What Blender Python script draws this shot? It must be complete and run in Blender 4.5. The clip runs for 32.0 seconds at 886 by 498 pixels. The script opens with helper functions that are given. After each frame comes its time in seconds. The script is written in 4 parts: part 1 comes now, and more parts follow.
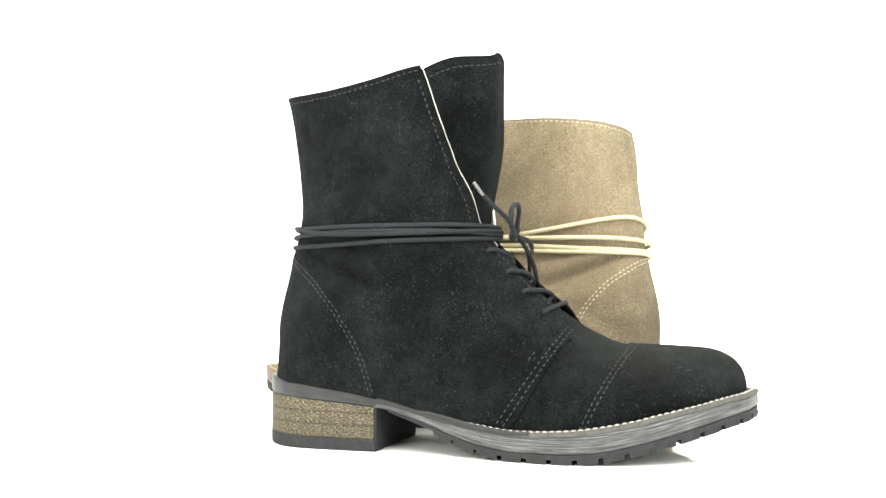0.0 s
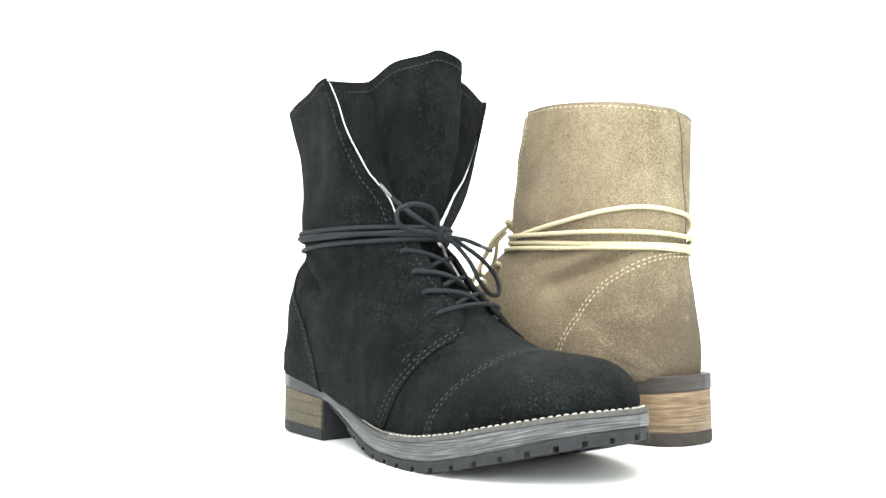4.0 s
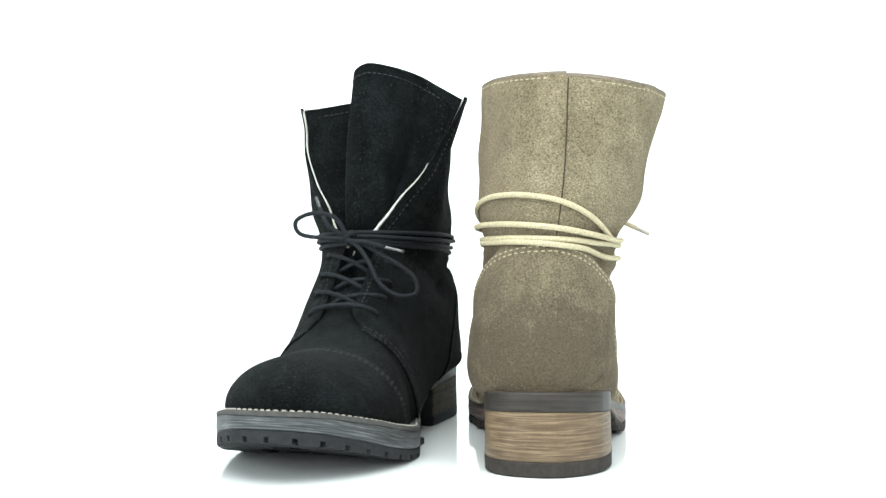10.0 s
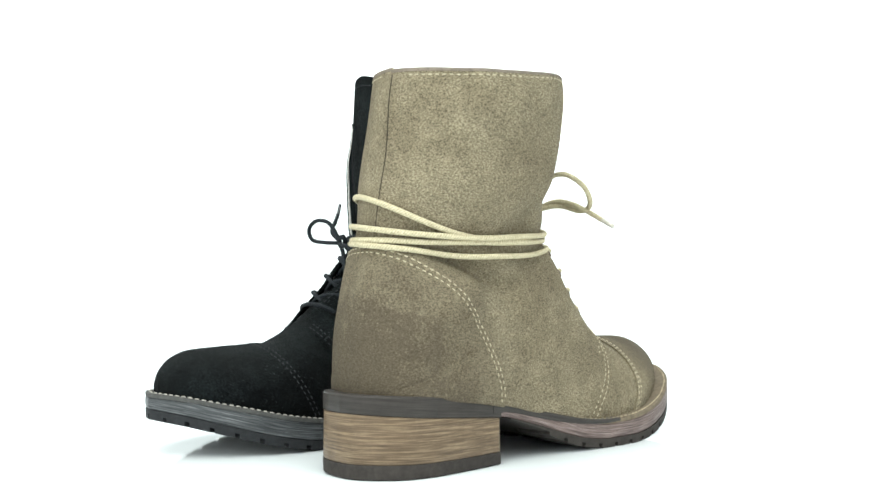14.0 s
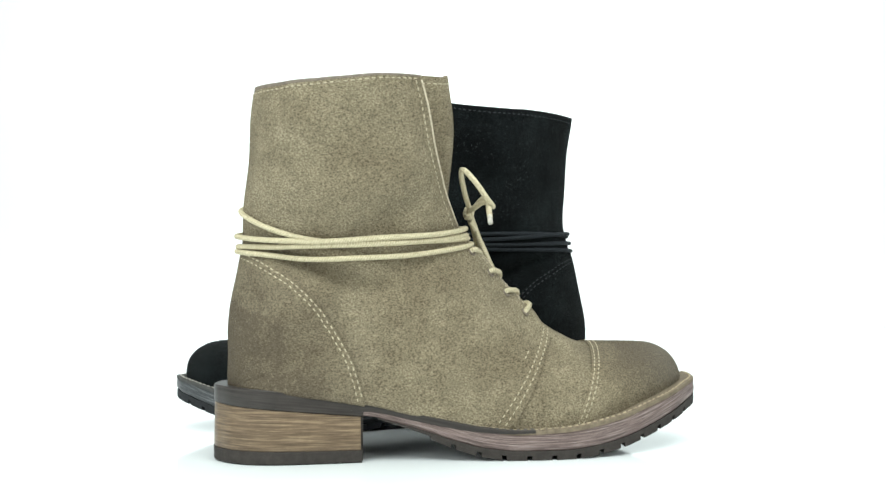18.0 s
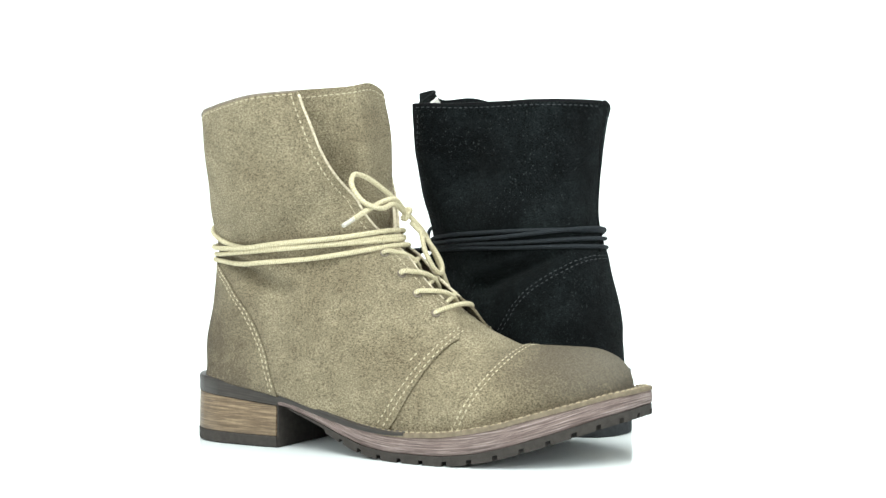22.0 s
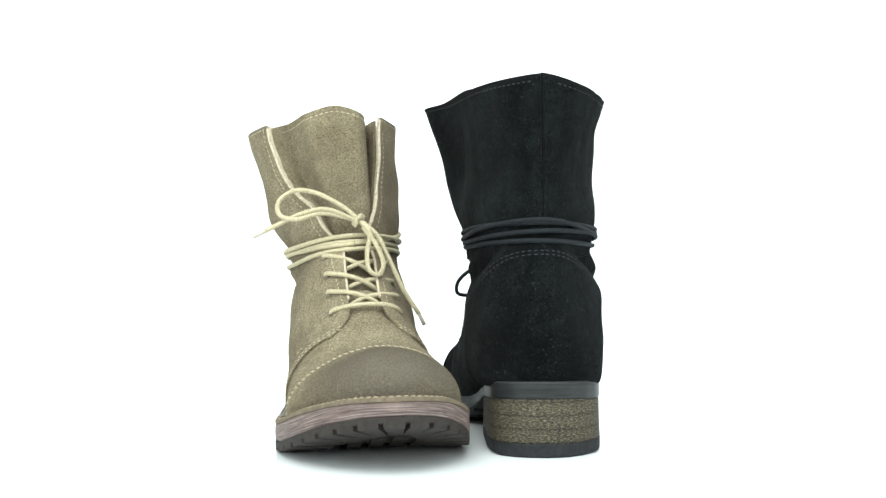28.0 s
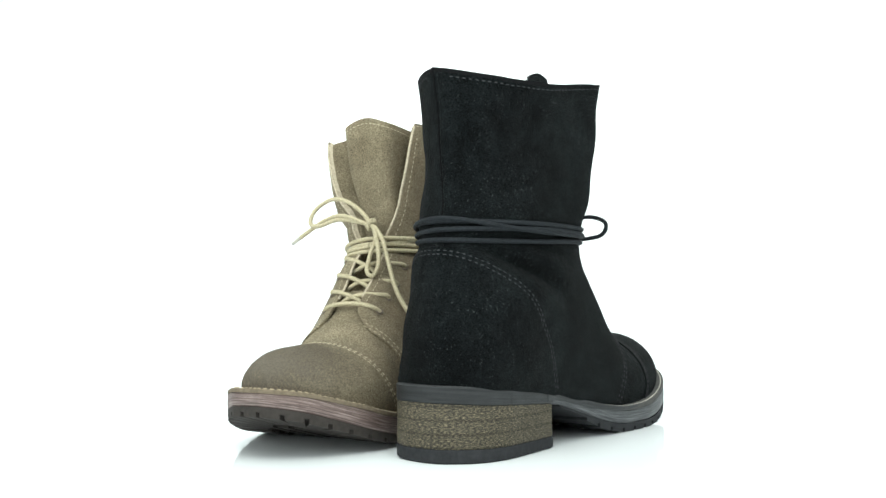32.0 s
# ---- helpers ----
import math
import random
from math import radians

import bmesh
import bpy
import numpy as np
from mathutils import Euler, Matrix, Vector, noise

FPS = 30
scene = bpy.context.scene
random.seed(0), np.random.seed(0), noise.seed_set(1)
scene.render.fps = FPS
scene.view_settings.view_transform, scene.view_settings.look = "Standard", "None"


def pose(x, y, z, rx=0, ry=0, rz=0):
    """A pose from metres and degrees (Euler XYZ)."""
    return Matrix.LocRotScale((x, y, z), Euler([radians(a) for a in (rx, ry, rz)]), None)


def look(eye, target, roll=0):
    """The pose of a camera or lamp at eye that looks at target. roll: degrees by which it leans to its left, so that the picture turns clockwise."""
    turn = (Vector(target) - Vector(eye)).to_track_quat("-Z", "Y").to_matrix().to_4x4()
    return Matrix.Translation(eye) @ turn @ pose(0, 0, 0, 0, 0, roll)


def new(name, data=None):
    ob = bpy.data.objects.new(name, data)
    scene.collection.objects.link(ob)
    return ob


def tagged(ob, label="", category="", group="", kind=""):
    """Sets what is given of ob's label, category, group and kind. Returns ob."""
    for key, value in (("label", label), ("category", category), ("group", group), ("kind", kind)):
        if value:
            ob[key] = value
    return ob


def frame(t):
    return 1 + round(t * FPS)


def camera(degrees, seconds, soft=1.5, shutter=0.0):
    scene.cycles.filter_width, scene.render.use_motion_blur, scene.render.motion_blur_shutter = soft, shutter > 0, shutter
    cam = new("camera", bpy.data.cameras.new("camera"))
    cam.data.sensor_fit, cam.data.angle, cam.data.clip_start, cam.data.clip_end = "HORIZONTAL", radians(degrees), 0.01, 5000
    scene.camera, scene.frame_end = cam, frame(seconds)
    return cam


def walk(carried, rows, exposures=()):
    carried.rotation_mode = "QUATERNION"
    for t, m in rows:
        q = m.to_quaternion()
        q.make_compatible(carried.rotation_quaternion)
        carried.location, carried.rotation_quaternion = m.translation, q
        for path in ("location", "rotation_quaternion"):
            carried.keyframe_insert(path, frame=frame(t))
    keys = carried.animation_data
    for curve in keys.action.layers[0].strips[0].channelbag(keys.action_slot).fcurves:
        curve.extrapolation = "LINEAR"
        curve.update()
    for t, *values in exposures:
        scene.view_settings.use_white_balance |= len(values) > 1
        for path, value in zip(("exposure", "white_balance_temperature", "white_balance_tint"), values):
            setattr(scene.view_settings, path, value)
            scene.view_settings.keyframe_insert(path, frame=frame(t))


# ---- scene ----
# ---- camera: fixed, low, before a turning table ----
DIST = 0.60                # from the lens to the turning axis
cam = camera(51.74, 32.0, soft=1.5)
EYE = pose(0, -DIST, 0.0902, 92.75, 0, 0.497) @ pose(0, 0, 0, 0, 0, -0.47)
walk(cam, [(0.0, EYE), (32.0, EYE)], exposures=[(0.0, 0.98, 7300, 11), (1.0, 0.99, 7200, 11), (2.0, 0.96, 7050, 11), (3.5, 0.85, 6850, 11), (6.0, 0.66, 6650, 10), (7.0, 0.40, 6500, 7), (9.0, 0.15, 6500, 6), (12.0, 0.10, 6500, 6), (17.0, -0.22, 6500, 5), (19.0, -0.22, 6500, 5), (20.0, -0.04, 6500, 5), (21.0, 0.08, 6500, 5), (24.0, 0.18, 6500, 5), (25.0, 0.18, 6500, 5), (28.0, 0.0, 6500, 5), (32.0, -0.17, 6500, 5)])

# ---- light: white studio with soft boxes above and beside the table ----
world = bpy.data.worlds.new("white_studio")
scene.world = world
world.use_nodes = True
world.node_tree.nodes["Background"].inputs[0].default_value = (0.94, 1.0, 1.0, 1)
world.node_tree.nodes["Background"].inputs[1].default_value = 0.68


def soft_box(name, eye, target, sx, sy, watts, colour=(1, 1, 1)):
    lamp = bpy.data.lights.new(name, "AREA")
    lamp.shape, lamp.size, lamp.size_y, lamp.energy, lamp.color = "RECTANGLE", sx, sy, watts, colour
    ob = new(name, lamp)
    ob.matrix_world = look(eye, target)
    return ob


WHITE = (0.955, 1.0, 0.99)
soft_box("soft_box_top", (0.0, 0.1, 1.7), (0, 0, 0), 1.6, 1.6, 15, WHITE)
soft_box("soft_box_front", (0.0, -0.62, 0.95), (0, -0.08, 0.0), 1.3, 0.6, 14, WHITE)
soft_box("soft_box_left", (-0.95, -1.15, 0.55), (0, 0, 0.08), 0.9, 0.8, 12.5, WHITE)
soft_box("soft_box_right", (1.05, -1.0, 0.55), (0, 0, 0.08), 0.9, 0.8, 7.5, WHITE)
soft_box("soft_box_back", (0.0, 0.9, 1.5), (0, 2.3, 0.4), 1.4, 0.6, 34, WHITE)


# ---- materials ----
def material(name):
    m = bpy.data.materials.new(name)
    m.use_nodes = True
    return m, m.node_tree, m.node_tree.nodes["Principled BSDF"]


def node(tree, kind, **values):
    n = tree.nodes.new(kind)
    for key, value in values.items():
        n.inputs[key].default_value = value
    return n


def ramp(tree, fac, stops):
    r = tree.nodes.new("ShaderNodeValToRGB")
    while len(r.color_ramp.elements) < len(stops):
        r.color_ramp.elements.new(0.5)
    for e, (at, c) in zip(r.color_ramp.elements, stops):
        e.position, e.color = at, (*c, 1)
    tree.links.new(fac, r.inputs[0])
    return r.outputs[0]


def grain(tree, scale, detail=4.0, rough=0.6, stretch=None):
    """Noise at a real-world scale; stretch draws it out along an axis."""
    co = tree.nodes.new("ShaderNodeTexCoord").outputs["Object"]
    if stretch:
        mp = tree.nodes.new("ShaderNodeMapping")
        mp.inputs["Scale"].default_value = stretch
        tree.links.new(co, mp.inputs[0])
        co = mp.outputs[0]
    n = node(tree, "ShaderNodeTexNoise", Scale=scale, Detail=detail, Roughness=rough)
    tree.links.new(co, n.inputs["Vector"])
    return n.outputs["Fac"]


def mix(tree, fac, a, b, mode="MIX"):
    n = tree.nodes.new("ShaderNodeMix")
    n.data_type, n.blend_type = "RGBA", mode
    for sock, value in ((n.inputs[0], fac), (n.inputs[6], a), (n.inputs[7], b)):
        if isinstance(value, (int, float)):
            sock.default_value = value
        elif isinstance(value, tuple):
            sock.default_value = (*value, 1)
        else:
            tree.links.new(value, sock)
    return n.outputs[2]


def relief(tree, shader, height, strength, distance, under=None):
    b = node(tree, "ShaderNodeBump", Strength=strength, Distance=distance)
    tree.links.new(height, b.inputs["Height"])
    if under:
        tree.links.new(under, b.inputs["Normal"])
    tree.links.new(b.outputs[0], shader.inputs["Normal"])


def near(tree, centre, size):
    """1 at centre, falling to 0 on an ellipsoid of that size."""
    co = tree.nodes.new("ShaderNodeTexCoord").outputs["Object"]
    mp = tree.nodes.new("ShaderNodeMapping")
    mp.vector_type = "TEXTURE"
    mp.inputs["Location"].default_value, mp.inputs["Scale"].default_value = centre, size
    g = tree.nodes.new("ShaderNodeTexGradient")
    g.gradient_type = "SPHERICAL"
    tree.links.new(co, mp.inputs[0])
    tree.links.new(mp.outputs[0], g.inputs[0])
    return g.outputs["Fac"]


def times(tree, a, b):
    n = tree.nodes.new("ShaderNodeMath")
    n.operation = "MULTIPLY"
    tree.links.new(a, n.inputs[0])
    if isinstance(b, (int, float)):
        n.inputs[1].default_value = b
    else:
        tree.links.new(b, n.inputs[1])
    return n.outputs[0]


def suede(name, dark, light, worn, lint, cloudy, lift=1.06, tone_spots=None, dust=0.26, pore=0.5, sheen=0.03):
    """Brushed nap: fine grain, clouds where it lies the other way, lint, and burnished, browner or paler spots where
    given.
    """
    m, tree, sh = material(name)
    fine = grain(tree, 950, 6, 0.72, (1, 1, 1.5))
    nap = ramp(tree, fine, [(0.38, dark), (0.61, light)])
    pores = ramp(tree, grain(tree, 820, 4, 0.6, (1, 1, 1.3)), [(0.36, (0.55, 0.53, 0.53)), (0.52, (1, 1, 1))])
    col = mix(tree, pore, nap, pores, "MULTIPLY")
    # patches where the nap lies the other way, small and large
    small = ramp(tree, grain(tree, 85, 6, 0.66), [(0.36, tuple(0.5 + 0.5 * c for c in worn)), (0.64, (lift,) * 3)])
    broad = ramp(tree, grain(tree, 24, 5, 0.6), [(0.38, worn), (0.62, (lift,) * 3)])
    col = mix(tree, cloudy, col, small, "MULTIPLY")
    col = mix(tree, cloudy, col, broad, "MULTIPLY")
    if tone_spots:
        for centre, size, amount, shade in tone_spots:
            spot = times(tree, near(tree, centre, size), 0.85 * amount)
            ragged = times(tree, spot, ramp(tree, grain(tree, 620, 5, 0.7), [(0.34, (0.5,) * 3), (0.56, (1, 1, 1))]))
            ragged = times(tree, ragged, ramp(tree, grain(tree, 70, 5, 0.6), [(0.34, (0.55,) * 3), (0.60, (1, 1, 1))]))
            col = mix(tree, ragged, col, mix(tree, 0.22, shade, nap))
    specks = ramp(tree, grain(tree, 760, 2, 0.5), [(lint, (0, 0, 0)), (lint + 0.03, (1, 1, 1))])
    specks = times(tree, specks, ramp(tree, grain(tree, 40, 3), [(0.36, (0.15, 0.15, 0.15)), (0.66, (1, 1, 1))]))
    col = mix(tree, times(tree, specks, dust), col, tuple(min(1, 2.2 * c + 0.05) for c in light))
    tree.links.new(col, sh.inputs["Base Color"])
    sh.inputs["Roughness"].default_value = 0.95
    sh.inputs["Specular IOR Level"].default_value = 0.06
    sh.inputs["Sheen Weight"].default_value = sheen
    sh.inputs["Sheen Roughness"].default_value = 0.45
    both = mix(tree, 0.45, fine, grain(tree, 95, 6, 0.65))
    creases = node(tree, "ShaderNodeBump", Strength=0.8, Distance=0.005)
    tree.links.new(grain(tree, 26, 3, 0.5, (1.3, 1.3, 0.7)), creases.inputs["Height"])
    relief(tree, sh, both, 1.0, 0.0022, creases.outputs[0])
    return m


def streaked(name, stops, along, across, rough, bump=0.3, lines=0.0, joint=0.62):
    """Stacked leather, wood grain or brushed rubber: noise drawn out along the sole's edge; lines adds the joints of a stack."""
    m, tree, sh = material(name)
    uv = tree.nodes.new("ShaderNodeTexCoord").outputs["UV"]
    mp = tree.nodes.new("ShaderNodeMapping")
    mp.inputs["Scale"].default_value = (along, across, 1)
    tree.links.new(uv, mp.inputs[0])
    n = node(tree, "ShaderNodeTexNoise", Scale=1.0, Detail=7.0, Roughness=0.68)
    tree.links.new(mp.outputs[0], n.inputs["Vector"])
    g = n.outputs["Fac"]
    col = ramp(tree, g, stops)
    blot = ramp(tree, grain(tree, 90, 5, 0.7), [(0.3, (0.76,) * 3), (0.65, (1, 1, 1))])
    col = mix(tree, 1.0, col, blot, "MULTIPLY")
    if lines:
        w = node(tree, "ShaderNodeTexWave", Scale=lines, Distortion=1.2, Detail=2.0)
        w.bands_direction = "Y"
        mp2 = tree.nodes.new("ShaderNodeMapping")
        mp2.inputs["Scale"].default_value = (0.12, 1, 1)
        tree.links.new(uv, mp2.inputs[0])
        tree.links.new(mp2.outputs[0], w.inputs["Vector"])
        col = mix(tree, 1.0, col, ramp(tree, w.outputs["Fac"], [(0.01, (joint,) * 3), (0.12, (1, 1, 1))]), "MULTIPLY")
    tree.links.new(col, sh.inputs["Base Color"])
    sh.inputs["Roughness"].default_value = rough
    sh.inputs["Specular IOR Level"].default_value = 0.22
    relief(tree, sh, g, bump, 0.0006)
    return m


def cord(name, dark, light):
    """Round braided lace: a twill that runs along the cord."""
    m, tree, sh = material(name)
    uv = tree.nodes.new("ShaderNodeTexCoord").outputs["UV"]
    w = node(tree, "ShaderNodeTexWave", Scale=0.5, Distortion=0.6, Detail=1.0)
    w.bands_direction = "DIAGONAL"
    tree.links.new(uv, w.inputs["Vector"])
    fibre = mix(tree, 0.80, w.outputs["Fac"], grain(tree, 900, 3))
    tree.links.new(ramp(tree, fibre, [(0.28, dark), (0.68, light)]), sh.inputs["Base Color"])
    sh.inputs["Roughness"].default_value = 0.75
    sh.inputs["Specular IOR Level"].default_value = 0.2
    relief(tree, sh, fibre, 1.0, 0.0006)
    return m


def plain(name, colour, rough, metal=0.0, scale=300, spread=0.25, bump=0.15):
    """One colour with a fine uneven grain; the rougher, the duller."""
    m, tree, sh = material(name)
    g = grain(tree, scale, 4)
    tree.links.new(ramp(tree, g, [(0.3, tuple(c * (1 - spread) for c in colour)), (0.7, tuple(min(1, c * (1 + spread)) for c in colour))]), sh.inputs["Base Color"])
    sh.inputs["Roughness"].default_value, sh.inputs["Metallic"].default_value = rough, metal
    sh.inputs["Specular IOR Level"].default_value = 0.5 if rough < 0.7 else 0.15
    relief(tree, sh, g, bump, 0.0004)
    return m


def sweep_white():
    m, tree, sh = material("white_acrylic")
    g = grain(tree, 3, 3)
    tree.links.new(ramp(tree, g, [(0.3, (0.90, 0.935, 0.95)), (0.7, (0.92, 0.95, 0.965))]), sh.inputs["Base Color"])
    sh.inputs["Roughness"].default_value = 0.06
    sh.inputs["Specular IOR Level"].default_value = 0.5
    return m


BLACK = dict(
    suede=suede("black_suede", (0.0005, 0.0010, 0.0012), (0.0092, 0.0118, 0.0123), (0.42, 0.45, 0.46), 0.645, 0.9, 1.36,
                # paler spot over the top of the toe cap
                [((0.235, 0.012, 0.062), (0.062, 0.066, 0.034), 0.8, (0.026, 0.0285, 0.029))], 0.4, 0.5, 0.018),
    seam=plain("charcoal_thread", (0.034, 0.035, 0.038), 0.8),
    lace=cord("black_cord", (0.003, 0.004, 0.005), (0.018, 0.022, 0.0265)),
    aglet=plain("grey_metal", (0.12, 0.123, 0.126), 0.22, 0.7),
    fleece=plain("white_fleece", (0.66, 0.65, 0.61), 0.95, 0, 500, 0.2, 0.9),
    midsole=streaked("grey_streaked_midsole", [(0.34, (0.022, 0.024, 0.026)), (0.5, (0.058, 0.061, 0.065)), (0.68, (0.19, 0.195, 0.20))], 40, 1500, 0.45),
    seat=streaked("grey_heel_seat", [(0.3, (0.012, 0.013, 0.014)), (0.72, (0.040, 0.042, 0.044))], 25, 700, 0.42),
    block=streaked("grey_brown_heel_stack", [(0.38, (0.018, 0.017, 0.014)), (0.5, (0.055, 0.048, 0.036)), (0.67, (0.30, 0.25, 0.155))], 520, 2100, 0.7, 0.8, 42.0),
    rubber=plain("charcoal_rubber", (0.021, 0.022, 0.024), 0.72),
    welt=plain("grey_welt", (0.07, 0.069, 0.066), 0.8),
    thread=plain("pale_thread", (0.38, 0.36, 0.32), 0.8),
    joint=plain("black_joint", (0.0015, 0.0016, 0.0018), 0.95),
    rim=plain("black_edge", (0.005, 0.0055, 0.006), 0.95))
TAN = dict(
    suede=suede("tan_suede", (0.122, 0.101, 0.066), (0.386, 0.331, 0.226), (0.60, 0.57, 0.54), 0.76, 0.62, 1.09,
                # browner over the left side, burnished toe and heel, greyer toe tip
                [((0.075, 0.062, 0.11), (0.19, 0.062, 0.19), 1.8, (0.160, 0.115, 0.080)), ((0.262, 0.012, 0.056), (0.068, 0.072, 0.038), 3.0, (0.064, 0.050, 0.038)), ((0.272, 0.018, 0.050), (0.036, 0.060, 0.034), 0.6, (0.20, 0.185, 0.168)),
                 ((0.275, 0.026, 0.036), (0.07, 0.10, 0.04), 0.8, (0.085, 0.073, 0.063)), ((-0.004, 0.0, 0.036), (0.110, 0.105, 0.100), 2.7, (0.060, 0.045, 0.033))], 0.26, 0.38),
    raw=plain("pale_raw_edge", (0.46, 0.40, 0.30), 0.95, 0, 700, 0.4, 0.8),
    seam=plain("cream_thread", (0.47, 0.41, 0.29), 0.8),
    lace=cord("cream_cord", (0.31, 0.265, 0.165), (0.59, 0.525, 0.365)),
    aglet=plain("clear_plastic_tip", (0.46, 0.43, 0.37), 0.3),
    fleece=plain("beige_fleece", (0.46, 0.40, 0.30), 0.95, 0, 500, 0.25, 0.9),
    midsole=streaked("rosy_wood_midsole", [(0.33, (0.050, 0.034, 0.030)), (0.5, (0.150, 0.108, 0.099)), (0.70, (0.38, 0.312, 0.292))], 40, 1500, 0.55),
    seat=streaked("brown_heel_seat", [(0.3, (0.022, 0.018, 0.016)), (0.72, (0.058, 0.050, 0.045))], 25, 700, 0.42),
    block=streaked("brown_heel_stack", [(0.30, (0.062, 0.041, 0.026)), (0.5, (0.150, 0.104, 0.065)), (0.70, (0.32, 0.237, 0.150))], 34, 900, 0.42, 0.5, 36.0, 0.86),
    rubber=plain("dark_brown_rubber", (0.036, 0.031, 0.028), 0.72),
    welt=plain("brown_welt", (0.15, 0.12, 0.085), 0.8),
    thread=plain("cream_welt_thread", (0.34, 0.28, 0.19), 0.8),
    joint=plain("dark_brown_joint", (0.05, 0.04, 0.03), 0.95),
    rim=plain("brown_edge", (0.17, 0.14, 0.112), 0.9))


# ---- setting: white sheet that sweeps up behind the table ----
def white_sweep():
    rows = [(-3.0, 0.0)] + [(y, 0.0) for y in np.linspace(-2, 1.6, 10)]
    rows += [(1.6 + 0.8 * math.sin(a), 0.8 - 0.8 * math.cos(a)) for a in np.linspace(0.1, math.pi / 2, 14)] + [(2.4, 3.2)]
    verts, faces = [], []
    for y, z in rows:
        for x in (-3.5, -1.2, 1.2, 3.5):
            verts.append((x, y, z))
    for i in range(len(rows) - 1):
        for j in range(3):
            a = 4 * i + j
            faces.append((a, a + 1, a + 5, a + 4))
    me = bpy.data.meshes.new("ground")
    me.from_pydata(verts, [], faces)
    me.polygons.foreach_set("use_smooth", [True] * len(faces))
    me.materials.append(sweep_white())
    return tagged(new("ground", me), "glossy white sheet curving up into a white backdrop", "backdrop", kind="structure")


white_sweep()


# ---- mesh tools ----
def mesh(name, verts, faces, mat, smooth=True, uvs=None):
    me = bpy.data.meshes.new(name)
    me.from_pydata([tuple(map(float, v)) for v in verts], [], faces)
    if smooth:
        me.polygons.foreach_set("use_smooth", [True] * len(faces))
    if uvs is not None:
        layer = me.uv_layers.new(name="along")
        layer.data.foreach_set("uv", np.array([uvs[l.vertex_index] for l in me.loops], dtype=np.float32).ravel())
    me.materials.append(mat)
    me.update()
    return me


FORE = {}


def settle(me):
    """How far the forepart of the boot being built is drawn back and bent aside, growing towards the toe."""
    n = len(me.vertices)
    co = np.empty(3 * n, np.float32)
    me.vertices.foreach_get("co", co)
    co = co.reshape(-1, 3)
    g = np.clip((co[:, 0] - 0.13) / 0.15, 0, 1) ** 1.5
    co[:, 0] -= FORE.get("back", 0) * g
    co[:, 1] += FORE.get("aside", 0) * g
    me.vertices.foreach_set("co", co.ravel())
    me.update()


def part(name, me, parent, label=""):
    settle(me)
    ob = new(name, me)
    ob.parent = parent
    if label:
        tagged(ob, label)
    return ob


def curve(xs, ys):
    """Monotone cubic through the given values."""
    xs, ys = np.asarray(xs, float), np.asarray(ys, float)
    h, d = np.diff(xs), np.diff(ys) / np.diff(xs)
    m = np.zeros_like(ys)
    m[0], m[-1] = d[0], d[-1]
    for k in range(1, len(xs) - 1):
        if d[k - 1] * d[k] > 0:
            w1, w2 = 2 * h[k] + h[k - 1], h[k] + 2 * h[k - 1]
            m[k] = (w1 + w2) / (w1 / d[k - 1] + w2 / d[k])

    def at(x):
        x = np.clip(np.asarray(x, float), xs[0], xs[-1])
        k = np.clip(np.searchsorted(xs, x) - 1, 0, len(h) - 1)
        t = (x - xs[k]) / h[k]
        return ((1 + 2 * t) * (1 - t) ** 2 * ys[k] + t * (1 - t) ** 2 * h[k] * m[k]
                + t * t * (3 - 2 * t) * ys[k + 1] + t * t * (t - 1) * h[k] * m[k + 1])
    return at


def spline(points, n, closed=False):
    """n points on a smooth curve through the given ones, evenly along it."""
    p = np.asarray(points, float)
    q = np.vstack([p[-1], p, p[0], p[1]]) if closed else np.vstack([2 * p[0] - p[1], p, 2 * p[-1] - p[-2]])
    out, span = [], len(p) if closed else len(p) - 1
    for k in range(span):
        a, b, c, d = q[k], q[k + 1], q[k + 2], q[k + 3]
        for t in np.linspace(0, 1, 12, endpoint=False):
            out.append(0.5 * (2 * b + (c - a) * t + (2 * a - 5 * b + 4 * c - d) * t * t + (3 * b - a - 3 * c + d) * t ** 3))
    out.append(p[0] if closed else p[-1])
    out = np.array(out)
    run = np.r_[0, np.cumsum(np.linalg.norm(np.diff(out, axis=0), axis=1))]
    at = np.linspace(0, run[-1], n, endpoint=not closed)
    return np.stack([np.interp(at, run, out[:, k]) for k in range(3)], 1)


